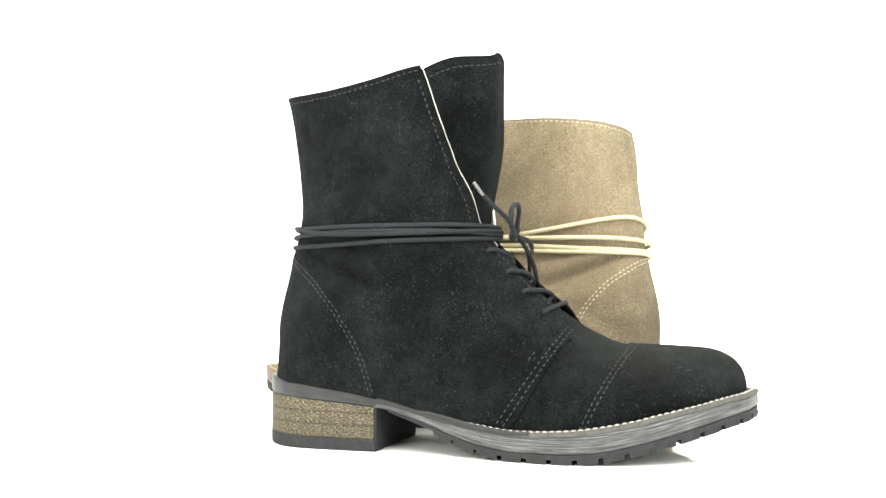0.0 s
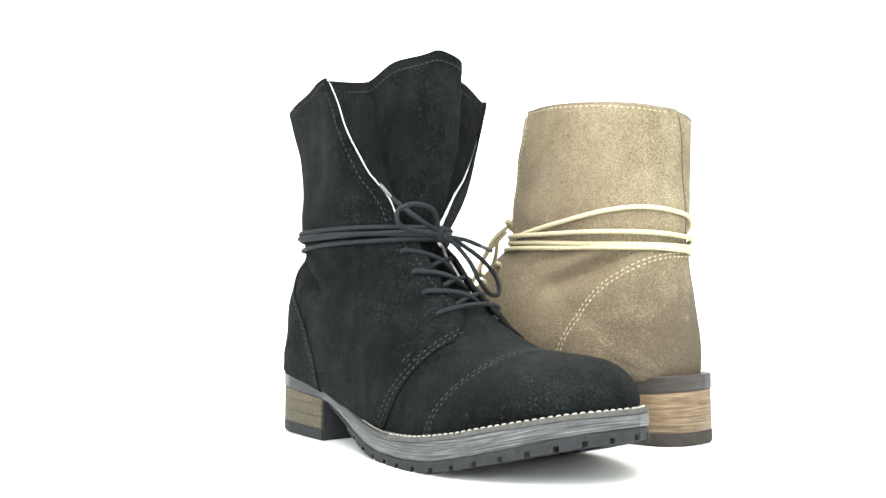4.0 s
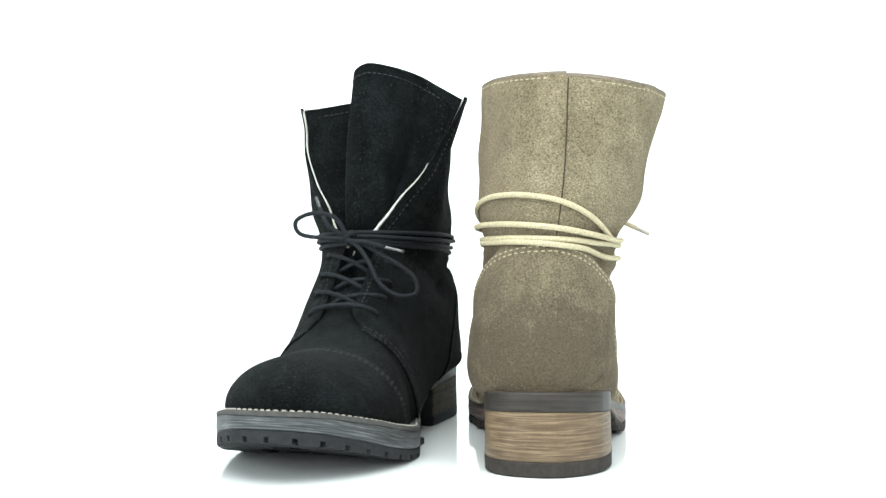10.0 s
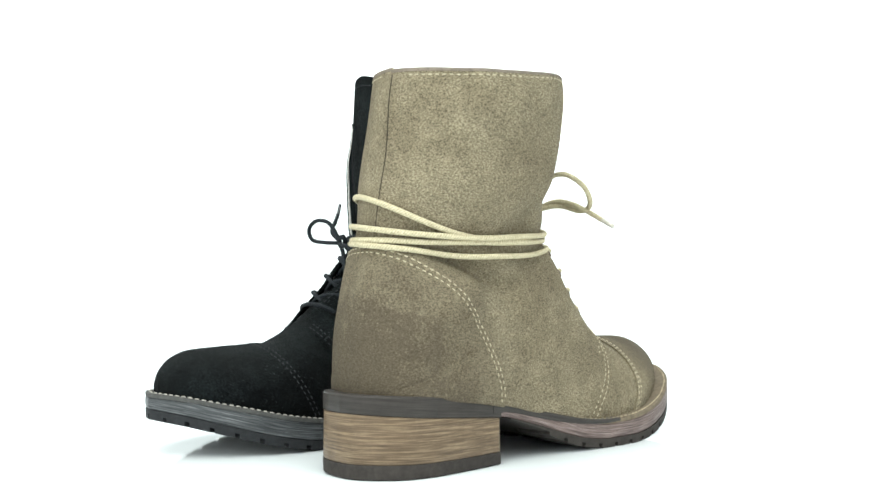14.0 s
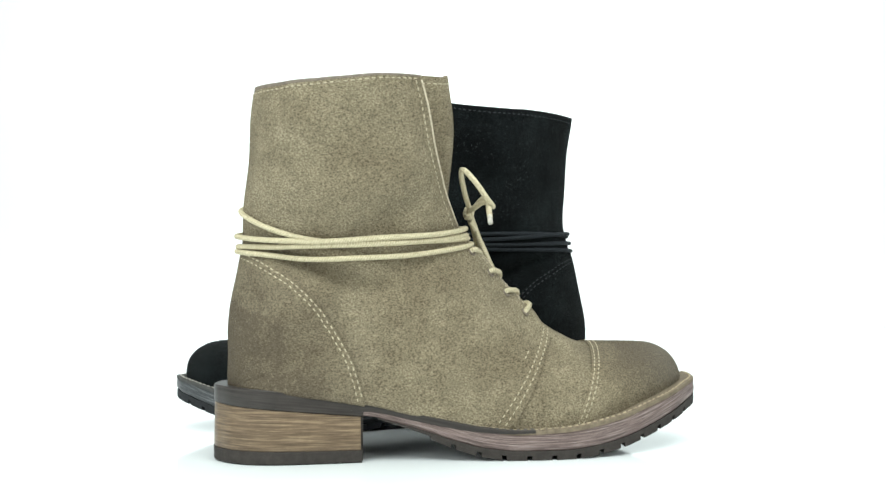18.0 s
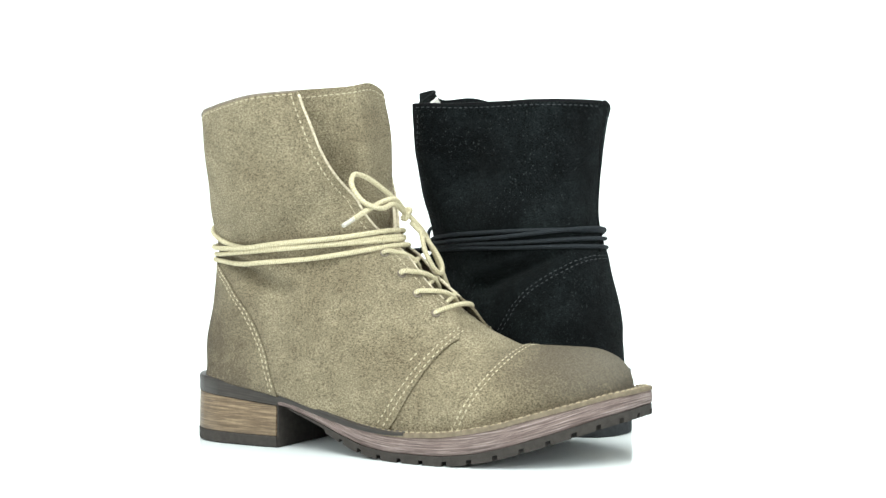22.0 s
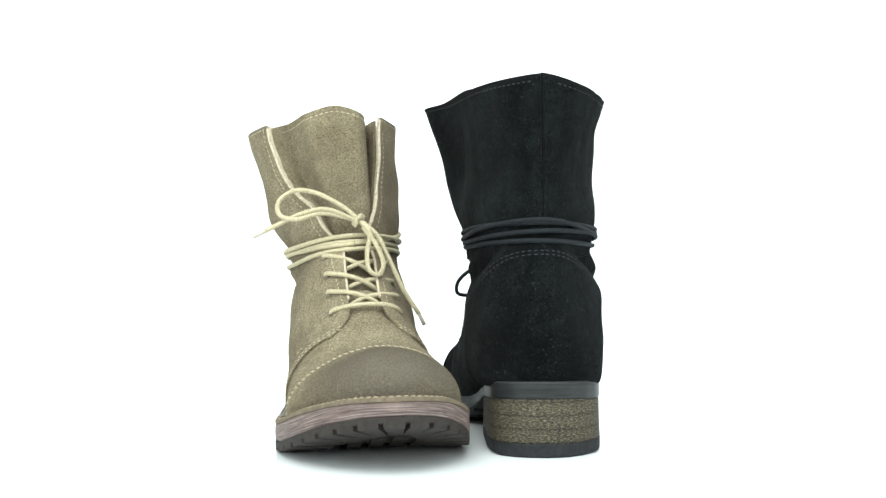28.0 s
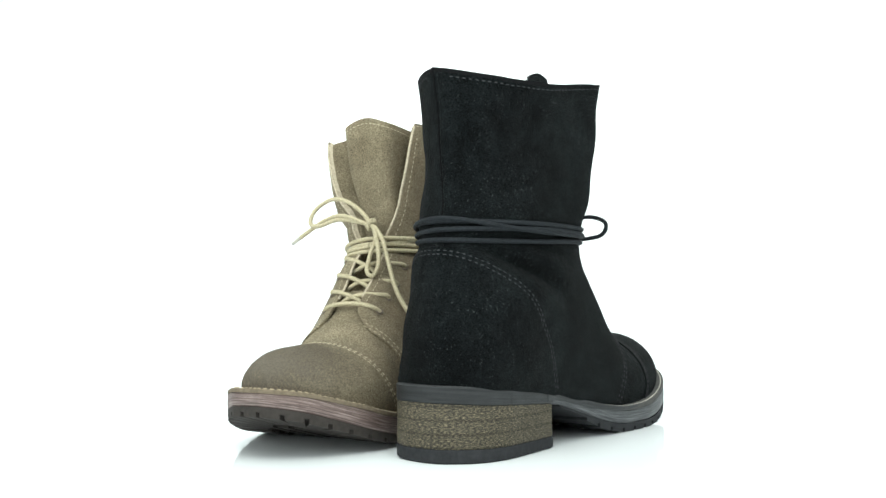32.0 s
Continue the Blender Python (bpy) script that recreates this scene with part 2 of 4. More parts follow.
def tube(name, points, r, mat, closed=False, sides=10, step=0.0016, flat=1.0):
    """A round cord along a path."""
    p = np.asarray(points, float)
    length = np.linalg.norm(np.diff(p, axis=0), axis=1).sum()
    n = max(6, int(length / step))
    c = spline(p, n, closed)
    tan = np.roll(c, -1, 0) - np.roll(c, 1, 0)
    if not closed:
        tan[0], tan[-1] = c[1] - c[0], c[-1] - c[-2]
    tan /= np.linalg.norm(tan, axis=1)[:, None] + 1e-12
    up = np.cross(tan[0], (0.3, 0.2, 1.0))
    verts, uvs, faces = [], [], []
    run = 0.0
    for k in range(n):
        up = up - tan[k] * up.dot(tan[k])
        up /= np.linalg.norm(up) + 1e-12
        side = np.cross(tan[k], up)
        if k:
            run += np.linalg.norm(c[k] - c[k - 1])
        for j in range(sides):
            a = 2 * math.pi * j / sides
            verts.append(c[k] + r * (math.cos(a) * up + flat * math.sin(a) * side))
            uvs.append((run * 900, j / sides * 5.0))
    for k in range(n if closed else n - 1):
        k2 = (k + 1) % n
        for j in range(sides):
            j2 = (j + 1) % sides
            faces.append((k * sides + j, k * sides + j2, k2 * sides + j2, k2 * sides + j))
    if not closed:
        faces.append(tuple(reversed(range(sides))))
        faces.append(tuple((n - 1) * sides + j for j in range(sides)))
    return mesh(name, verts, faces, mat, True, uvs)


def sheet(name, outer, inner, mat, closed_rows=False):
    """A leather piece: an outer grid of points, an inner one, and a rim that joins them."""
    nr, nc = outer.shape[:2]
    verts = list(outer.reshape(-1, 3)) + list(inner.reshape(-1, 3))
    off, faces = nr * nc, []
    for i in range(nr - 1):
        for j in range(nc - 1):
            a, b, c, d = i * nc + j, i * nc + j + 1, (i + 1) * nc + j + 1, (i + 1) * nc + j
            faces += [(a, b, c, d), (off + d, off + c, off + b, off + a)]
    for i in range(nr - 1):
        for j in (0, nc - 1):
            a, d = i * nc + j, (i + 1) * nc + j
            faces.append((a, d, off + d, off + a))
    for j in range(nc - 1):
        for i in (0, nr - 1):
            a, b = i * nc + j, i * nc + j + 1
            faces.append((a, b, off + b, off + a))
    me = mesh(name, verts, faces, mat)
    bm = bmesh.new()
    bm.from_mesh(me)
    bmesh.ops.remove_doubles(bm, verts=bm.verts, dist=1e-6)
    bmesh.ops.recalc_face_normals(bm, faces=bm.faces)
    for e in bm.edges:
        if len(e.link_faces) == 2 and e.calc_face_angle(0) > 1.0:
            e.smooth = False
    bm.to_mesh(me)
    bm.free()
    return me


def fluff(name, points, r0, r1, mat, seed, sides=9):
    """A ragged strip of pile along an edge, r0 mm thick at its start and r1 at its end."""
    c = spline(points, 220)
    rng = np.random.default_rng(seed)
    wave = np.convolve(rng.uniform(0.35, 1.5, 232), np.ones(13) / 13, "valid")
    tan = np.gradient(c, axis=0)
    verts, faces = [], []
    for k in range(220):
        t = tan[k] / np.linalg.norm(tan[k])
        up = np.cross(t, (0.2, 1.0, 0.1))
        up /= np.linalg.norm(up)
        side = np.cross(t, up)
        r = (r0 + (r1 - r0) * k / 219) * wave[k] / 1000 * min(1.0, (k + 1) / 8, (220 - k) / 8)
        for j in range(sides):
            a = 2 * math.pi * j / sides
            verts.append(c[k] + r * rng.uniform(0.7, 1.35) * (math.cos(a) * up + math.sin(a) * side))
    for k in range(219):
        for j in range(sides):
            j2 = (j + 1) % sides
            faces.append((k * sides + j, k * sides + j2, (k + 1) * sides + j2, (k + 1) * sides + j))
    faces += [tuple(reversed(range(sides))), tuple(219 * sides + j for j in range(sides))]
    return mesh(name, verts, faces, mat)


def stitches(name, path, normals, mat, long=0.0026, gap=0.0010, r=0.00032):
    """A row of thread stitches along a path; each a small rounded bar pressed into the leather."""
    run = np.r_[0, np.cumsum(np.linalg.norm(np.diff(path, axis=0), axis=1))]
    verts, faces = [], []
    n = int(run[-1] / (long + gap))
    for k in range(n):
        a0 = k * (long + gap)
        pts = [np.array([np.interp(a0 + f * long, run, path[:, i]) for i in range(3)]) for f in (0, 0.25, 0.75, 1)]
        nm = np.array([np.interp(a0 + long / 2, run, normals[:, i]) for i in range(3)])
        nm /= np.linalg.norm(nm) + 1e-12
        d = pts[3] - pts[0]
        d /= np.linalg.norm(d) + 1e-12
        sd = np.cross(d, nm)
        base = len(verts)
        for q, (w, h) in zip(pts, ((0.3, -1.2), (1.0, 0.1), (1.0, 0.1), (0.3, -1.2))):
            for a in range(6):
                t = a * math.pi / 3
                verts.append(q + nm * (h * r * 0.7) + r * w * (math.cos(t) * sd + math.sin(t) * nm))
        for i in range(3):
            for a in range(6):
                b = (a + 1) % 6
                faces.append((base + i * 6 + a, base + i * 6 + b, base + i * 6 + 6 + b, base + i * 6 + 6 + a))
        faces += [tuple(base + 5 - a for a in range(6)), tuple(base + 18 + a for a in range(6))]
    return mesh(name, verts, faces, mat)


# ---- the last: one foot shape for both boots, in millimetres ----
# upper's edge on the sole, outer (right) and inner (left) side
UP_R = curve([1, 2.5, 6, 11, 20, 35, 55, 77, 110, 152, 180, 200, 225, 245, 258, 267, 273, 276],
             [0, -6, -14, -21.5, -27.5, -31, -32.5, -33, -34, -36.5, -36.5, -34.5, -28, -18.5, -9, 0, 9, 25])
UP_L = curve([1, 2.5, 6, 11, 20, 35, 55, 77, 110, 140, 170, 190, 210, 230, 250, 262, 271, 276],
             [0, 8, 17.5, 24.5, 29.5, 31.5, 32, 33, 36, 43.5, 53.5, 59.5, 61, 59, 53, 46, 37, 25])
SOLE_R = curve([-5, -3.8, 0.5, 7, 17.5, 34, 55, 77, 110, 150, 180, 200, 224.5, 244, 258.8, 269.6, 277.4, 283],
               [0, -7.5, -15.5, -23, -29.5, -32.8, -33, -32.5, -35.5, -41, -43, -41, -35, -26, -16, -5, 5, 27])
SOLE_L = curve([-5, -3.8, 0.5, 7, 17.5, 34, 55, 77, 110, 140, 170, 190, 210, 229.5, 249, 263.8, 275.5, 283],
               [0, 11, 21, 27.5, 31, 32.5, 33, 33.5, 37.5, 47.5, 59, 65.8, 67.5, 65, 59, 51.2, 41, 27])
# heights of the welt's upper face and of the tread along the sole; the toe of the black boot lies lower
TAN_WELT = curve([-4, 42, 79, 110, 122, 140, 161, 185, 216, 237, 255, 270, 285], [41.2, 38.4, 33, 24.5, 21.5, 18, 16, 17, 22, 28, 33, 37.3, 40])
TAN_BASE = curve([70, 79, 91, 110, 125, 140, 161, 185, 200, 216, 237, 255, 270, 285], [24, 23.4, 19.6, 12.6, 6.5, 2.2, 0, 0, 1.2, 4, 10, 16, 21, 25])
BLACK_WELT = curve([-4, 42, 79, 110, 122, 140, 161, 185, 216, 237, 255, 270, 285], [41.2, 38.4, 33, 24.5, 21.5, 18, 16, 17, 21.5, 26.5, 30.6, 34, 36])
BLACK_BASE = curve([70, 79, 91, 110, 125, 140, 161, 185, 200, 216, 237, 255, 270, 285], [24, 23.4, 19.6, 12.6, 6.5, 2.2, 0, 0, 1, 3.6, 9, 14, 18.3, 21.5])


class Last:
    """Upper surface: sections that fan from the toe over the instep up the shaft. at(s, w): s counts the sections,
    |w| runs from the front ridge (0) to the sole's edge or the back (1), right side negative."""

    def __init__(self, front, back, wr, wl, yf, yb, flare_r, flare_l, seed, heel_in, toe_in, full_r, full_l):
        k = np.arange(len(front))
        front, back = np.array(front, float), np.array(back, float)
        self.toe_in = toe_in
        for line in (front, back):
            line[:, 0] -= toe_in * np.clip((line[:, 0] - 200) / 76, 0, 1)
        self.fx, self.fz, self.bx, self.bz = (curve(k, c) for c in (front[:, 0], front[:, 1], back[:, 0], back[:, 1]))
        self.wr, self.wl = curve(*zip(*wr)), curve(*zip(*wl))
        self.yf, self.yb = curve(*zip(*yf)), curve(*zip(*yb))
        self.vm = curve([0, 4, 7, 9, 11, 13, 16, 22], [0.9, 0.86, 0.78, 0.66, 0.56, 0.5, 0.47, 0.47])
        self.pr = curve([0, 4, 7, 9, 12, 14, 16, 22], [1.75, 1.7, 1.75, 2.15, 2.4, 2.3, 2.0, 1.9])
        self.pl = curve([0, 3, 6, 8, 10, 16, 22], [1.75, 1.9, 2.2, 2.2, 1.9, 1.9, 1.9])
        self.heel_in, self.qr, self.ql = heel_in, curve(*zip(*full_r)), curve(*zip(*full_l))
        self.flare_r, self.flare_l = curve(*zip(*flare_r)), curve(*zip(*flare_l))
        self.seed = seed

    def side(self, s, v, right):
        """Distance of the wall from the middle line."""
        bx = self.bx(s)
        low = s <= 13
        # the upper's heel stands a little inside the sole's edge
        ex = bx - self.heel_in * np.clip((45 - bx) / (43.8 - self.heel_in), 0, 1) + self.toe_in * np.clip((bx - 200) / (76 - self.toe_in), 0, 1)
        yb = np.where(low, np.where(right, UP_R(ex), UP_L(ex)), self.yb(s))
        ww = np.where(right, np.minimum(self.wr(s), np.where(low, UP_R(ex), 99)), np.maximum(self.wl(s), np.where(low, UP_L(ex), -99)))
        yb = yb + np.where(right, 0.75 * self.toe_in * np.clip((ex - 200) / 30, 0, 1) * np.clip((276 - ex) / 25, 0, 1), 0)
        # toe and heel: the wall rises no wider than the sole's edge
        fade = np.clip((15.5 - s) / 2.5, 0, 1)
        tuck = 1 - 0.007 * self.heel_in * np.clip((60 - bx) / 45, 0, 1) * fade * fade * (3 - 2 * fade)
        yb, ww = yb * tuck, ww * tuck
        nose = np.clip((s - 4) / 3, 0, 1)
        ww = np.where(s < 7, (1 - nose) * yb * 1.01 + nose * ww, ww)
        vm, p = self.vm(s), np.where(right, self.pr(s), self.pl(s))
        a = np.clip((vm - v) / vm, 0, 1)
        b = np.clip((v - vm) / (1 - vm), 0, 1)
        up = self.yf(s) + (ww - self.yf(s)) * (1 - a ** p) ** (1 / p)
        q = np.where(right, self.qr(s), self.ql(s))
        dn = yb + (ww - yb) * (1 - b ** q) ** (1 / q)
        return np.where(v < vm, up, dn)

    def at(self, s, w):
        s, w = np.broadcast_arrays(np.asarray(s, float), np.asarray(w, float))
        v, right = np.clip(np.abs(w), 0, 1), w < 0
        fx, fz, bx, bz = self.fx(s), self.fz(s), self.bx(s), self.bz(s)
        # the turn from the sides into the heel is smoothed
        reach = 0.9 * np.clip((1 - v) / 0.12, 0, 1) * np.clip(1.6 - np.abs(s - 13) / 1.4, 0, 1)
        y = self.side(s, v, right)
        if np.any(reach > 0):
            y = 0.4 * y + 0.3 * (self.side(s - reach, v, right) + self.side(s + reach, v, right))
        # the shaft's flaps flare out towards their front edges
        y = y + np.where(right, self.flare_r(s), self.flare_l(s)) * np.exp(-((v - 0.2) / 0.16) ** 2)
        x, z = fx + (bx - fx) * v, fz + (bz - fz) * v
        # drawn in under the turns of lace, swelling above them, and a fold that runs down from them over the ankle
        side = np.where(right, -1.0, 1.0)
        shaft = np.clip((s - 11) / 3, 0, 1) * np.sin(np.pi * v) ** 0.5
        y = y + side * shaft * (1.5 * np.exp(-((z - 143) / 9.0) ** 2) - 1.6 * np.exp(-((z - 123) / 7.0) ** 2))
        for (x0, z0), (x1, z1), amp, wide in (((24, 116), (92, 88), 9.0, 6.0), ((36, 122), (102, 106), 3.2, 4.0), ((95, 160), (60, 200), 1.1, 9.0), ((30, 150), (36, 225), 0.8, 3.5), ((46, 155), (56, 225), 0.6, 4.5)):
            ux, uz = x1 - x0, z1 - z0
            n2 = ux * ux + uz * uz
            along = ((x - x0) * ux + (z - z0) * uz) / n2
            across = ((x - x0) * uz - (z - z0) * ux) / math.sqrt(n2)
            y = y - side * amp * np.exp(-(across / wide) ** 2) * np.exp(-((along - 0.45) / 0.42) ** 4) * np.clip((s - 9) / 2, 0, 1)
        # soft unevenness of the leather
        q = self.seed
        soft = np.clip((s - 7) / 3, 0, 1)
        y = y + soft * (0.55 * np.sin(x * 0.11 + z * 0.07 + q) + 0.45 * np.sin(z * 0.17 - x * 0.05 + 2 * q)) * np.sin(np.pi * v) ** 0.5
        x = x + soft * 0.4 * np.sin(z * 0.13 + y * 0.12 + q)
        return np.stack([x, y, z], -1) / 1000

    def normal(self, s, w):
        e = 1e-3
        s = np.asarray(s, float)
        w = np.asarray(w, float)
        dw = np.where(np.abs(w) > 1 - 2 * e, -np.sign(w) * e, e)
        ds = np.where(s > 21.9, -0.02, 0.02)
        du = (self.at(s + ds, w) - self.at(s, w)) / ds[..., None]
        dv = (self.at(s, w + dw) - self.at(s, w)) / dw[..., None]
        n = np.cross(du, dv)
        n /= np.linalg.norm(n, axis=-1, keepdims=True) + 1e-12
        p = self.at(s, w)
        mid = np.stack([(self.fx(s) + self.bx(s)) / 2000, np.asarray(self.yf(s)) / 1000, (self.fz(s) + self.bz(s)) / 2000], -1)
        flip = np.sign(np.sum(n * (p - mid), -1, keepdims=True))
        return n * np.where(flip == 0, 1, flip)

    def skin(self, s, w, off):
        n = self.normal(s, w)
        tip = np.clip(1 - np.asarray(s, float) / 0.8, 0, 1)[..., None]
        return self.at(s, w) + (n * (1 - tip) + np.array((1.0, 0, 0)) * tip) * np.asarray(off, float)[..., None] / 1000

    def v_at_gap(self, s, right, gap):
        """|w| at which the surface lies that far from the front ridge."""
        v = np.linspace(0, 0.5, 300)
        y = self.at(np.full(300, s), -v if right else v)[:, 1] * 1000
        return float(np.interp(gap, np.abs(y - float(self.yf(s))), v))

    def ring(self, z, w):
        """The section at which the surface has height z (mm) on the line w."""
        s = np.linspace(9, 22, 240)
        v = abs(w)
        return float(np.interp(z, self.fz(s) + (self.bz(s) - self.fz(s)) * v, s))


FOOT_F = [(276, 42), (273.5, 47.5), (268, 53.5), (254, 58.6), (234, 59.4), (212, 60), (196, 65.8), (182, 74.5), (168, 85.5), (156, 96.5), (147, 108), (139, 117)]
FOOT_B = [(276, 37.8), (273, 37), (264, 34.5), (248, 30), (228, 24.5), (205, 18.5), (185, 16), (160, 15), (135, 18), (110, 23.5), (80, 31.5), (45, 37)]
TAN_LAST = Last(
    FOOT_F + [(136, 123), (134, 128), (133, 133), (132, 140), (131, 149), (130.5, 157), (130, 166), (129.5, 176), (129, 188), (128, 200), (126.5, 212)],
    FOOT_B + [(17.0, 39), (5.2, 40), (4.5, 52), (4.5, 66), (6.2, 84), (9.4, 103), (12.2, 119), (13.6, 138), (15.7, 160), (17.3, 183), (19.9, 206)],
    [(0, 14), (7, -36), (9, -35.5), (10, -35.5), (13, -33.5), (14.5, -36.6), (16, -37), (17.5, -47), (19, -53), (20.5, -61), (22, -67.2)],
    [(0, 14), (7, 53), (8, 49), (9, 46.5), (11, 45.5), (13, 42.5), (14.5, 39.8), (16, 37.4), (17.5, 37.2), (19, 38.4), (22, 37)],
    [(0, 25), (1, 23.5), (3, 20), (5, 17), (8, 10), (12, 6), (16, 3), (19, -3), (22, -11)],
    [(0, 0), (13, 0), (15, -1.3), (16.5, -3), (18, -7.3), (20, -12), (22, -13.5)], [(0, 0), (14, 0), (16, -3), (19, -3.5), (20.5, 0), (22, 5.5)], [(0, 0), (16, 0), (19, -2.5), (22, -5)], 0.7, 5.1, 3.6,
    [(0, 2.3), (11, 2.3), (13, 2.4), (14.5, 2.2), (16, 1.65), (17.5, 1.45), (19.5, 1.75), (22, 2.2)], [(0, 2.3), (11, 2.5), (13, 2.68), (14.5, 2.7), (16, 2.58), (17.5, 2.28), (19.5, 2.15), (22, 1.85)])
BLACK_LAST = Last(
    [(276, 39), (274.3, 45.5), (269.5, 52), (257, 57.4), (236, 58.8)] + FOOT_F[5:] + [(137, 123), (136.5, 128), (137, 133), (138, 141), (139, 150), (139.5, 159), (140, 168), (141, 180), (142, 194), (142, 208), (141, 222)],
    [(276, 34), (273, 33.5), (264, 31.5), (248, 28), (228, 23.3)] + FOOT_B[5:] + [(15.4, 39), (3.2, 40), (2.2, 52), (2.1, 66), (4.0, 84), (7.9, 103), (12.0, 120), (15.1, 140), (14.4, 162), (11.5, 190), (7.7, 217)],
    [(0, 14), (7, -36), (9, -35.5), (10, -35.5), (13, -37.6), (14.5, -38.1), (16, -35.9), (17.5, -36.4), (19, -36.5), (20.5, -38.5), (22, -44.7)],
    [(0, 14), (7, 53), (8, 49), (9, 46), (11, 44), (13, 41.4), (14.5, 42.3), (16, 40.8), (17.5, 42.5), (19, 41.8), (20.5, 45), (22, 52)],
    [(0, 25), (1, 23.5), (3, 20), (5, 17), (8, 10), (12, 7), (16, 7), (19, 8), (22, 9)],
    [(0, 0), (13, 0), (15, 0), (18, 0), (22, 1)], [(0, 0), (14, 0), (16, -5), (18, -10), (20, -12), (22, -11.5)], [(0, 0), (14, 0), (15, 3), (16, 8), (18, 16), (20, 22), (22, 28)], 2.1, 2.0, 0.0,
    [(0, 2.3), (11, 2.3), (13, 2.31), (14.5, 2.12), (16, 1.84), (17.5, 1.66), (19.5, 1.66), (22, 2.2)], [(0, 2.3), (11, 2.35), (13, 2.3), (14.5, 2.25), (16, 1.95), (17.5, 2.0), (19.5, 1.75), (22, 1.38)])


def outline(x0, x1, grow=0.0, n=90):
    """The sole's edge between two lengths, counter-clockwise from the outer side's rear, in mm."""
    c = (1 - np.cos(np.linspace(0, math.pi, n))) / 2
    x = x0 + (x1 - x0) * c
    right = np.stack([x, SOLE_R(x)], 1)
    left = np.stack([x, SOLE_L(x)], 1)[::-1]
    pts = np.vstack([right, left])
    keep = [0]
    for k in range(1, len(pts)):
        if np.linalg.norm(pts[k] - pts[keep[-1]]) > 0.25:
            keep.append(k)
    pts = pts[keep]
    if np.linalg.norm(pts[0] - pts[-1]) < 0.25:
        pts = pts[:-1]
    mid = np.stack([np.clip(pts[:, 0], 20, 245), (SOLE_R(pts[:, 0]) + SOLE_L(pts[:, 0])) / 2], 1)
    d = pts - mid
    d /= np.linalg.norm(d, axis=1)[:, None] + 1e-9
    return pts + d * grow


def layer(name, x0, x1, levels, mat):
    """A slab of the sole: rings at the heights given by functions of x, each with its overhang in mm, closed above and below."""
    verts, faces, uvs = [], [], []
    n = None
    for z, grow in levels:
        o = outline(x0, x1, grow)
        if x0 < 0:
            o = np.roll(o, len(o) // 2, 0)
        n = len(o)
        run = np.r_[0, np.cumsum(np.linalg.norm(np.diff(o, axis=0), axis=1))]
        uvs += [(a / 1000, float(z(x) - levels[0][0](x)) / 1000) for a, x in zip(run, o[:, 0])]
        verts += [(x / 1000, y / 1000, float(z(x)) / 1000) for x, y in o]
    for i in range(len(levels) - 1):
        for j in range(n):
            k = (j + 1) % n
            faces.append((i * n + j, i * n + k, (i + 1) * n + k, (i + 1) * n + j))
    for base, turn in ((0, True), ((len(levels) - 1) * n, False)):
        for j in range(n // 2 - 1):
            a, b, c, d = base + j, base + j + 1, base + n - 2 - j, base + n - 1 - j
            f = (a, b, c, d) if len({a, b, c, d}) == 4 else tuple(dict.fromkeys((a, b, c, d)))
            if len(f) > 2:
                faces.append(tuple(reversed(f)) if turn else f)
    me = mesh(name, verts, faces, mat, True, uvs)
    bm = bmesh.new()
    bm.from_mesh(me)
    bmesh.ops.recalc_face_normals(bm, faces=bm.faces)
    for e in bm.edges:
        if len(e.link_faces) == 2 and e.calc_face_angle(0) > 0.7:
            e.smooth = False
    bm.to_mesh(me)
    bm.free()
    return me


def cosine(a, b, n):
    return a + (b - a) * (1 - np.cos(np.linspace(0, math.pi, n))) / 2


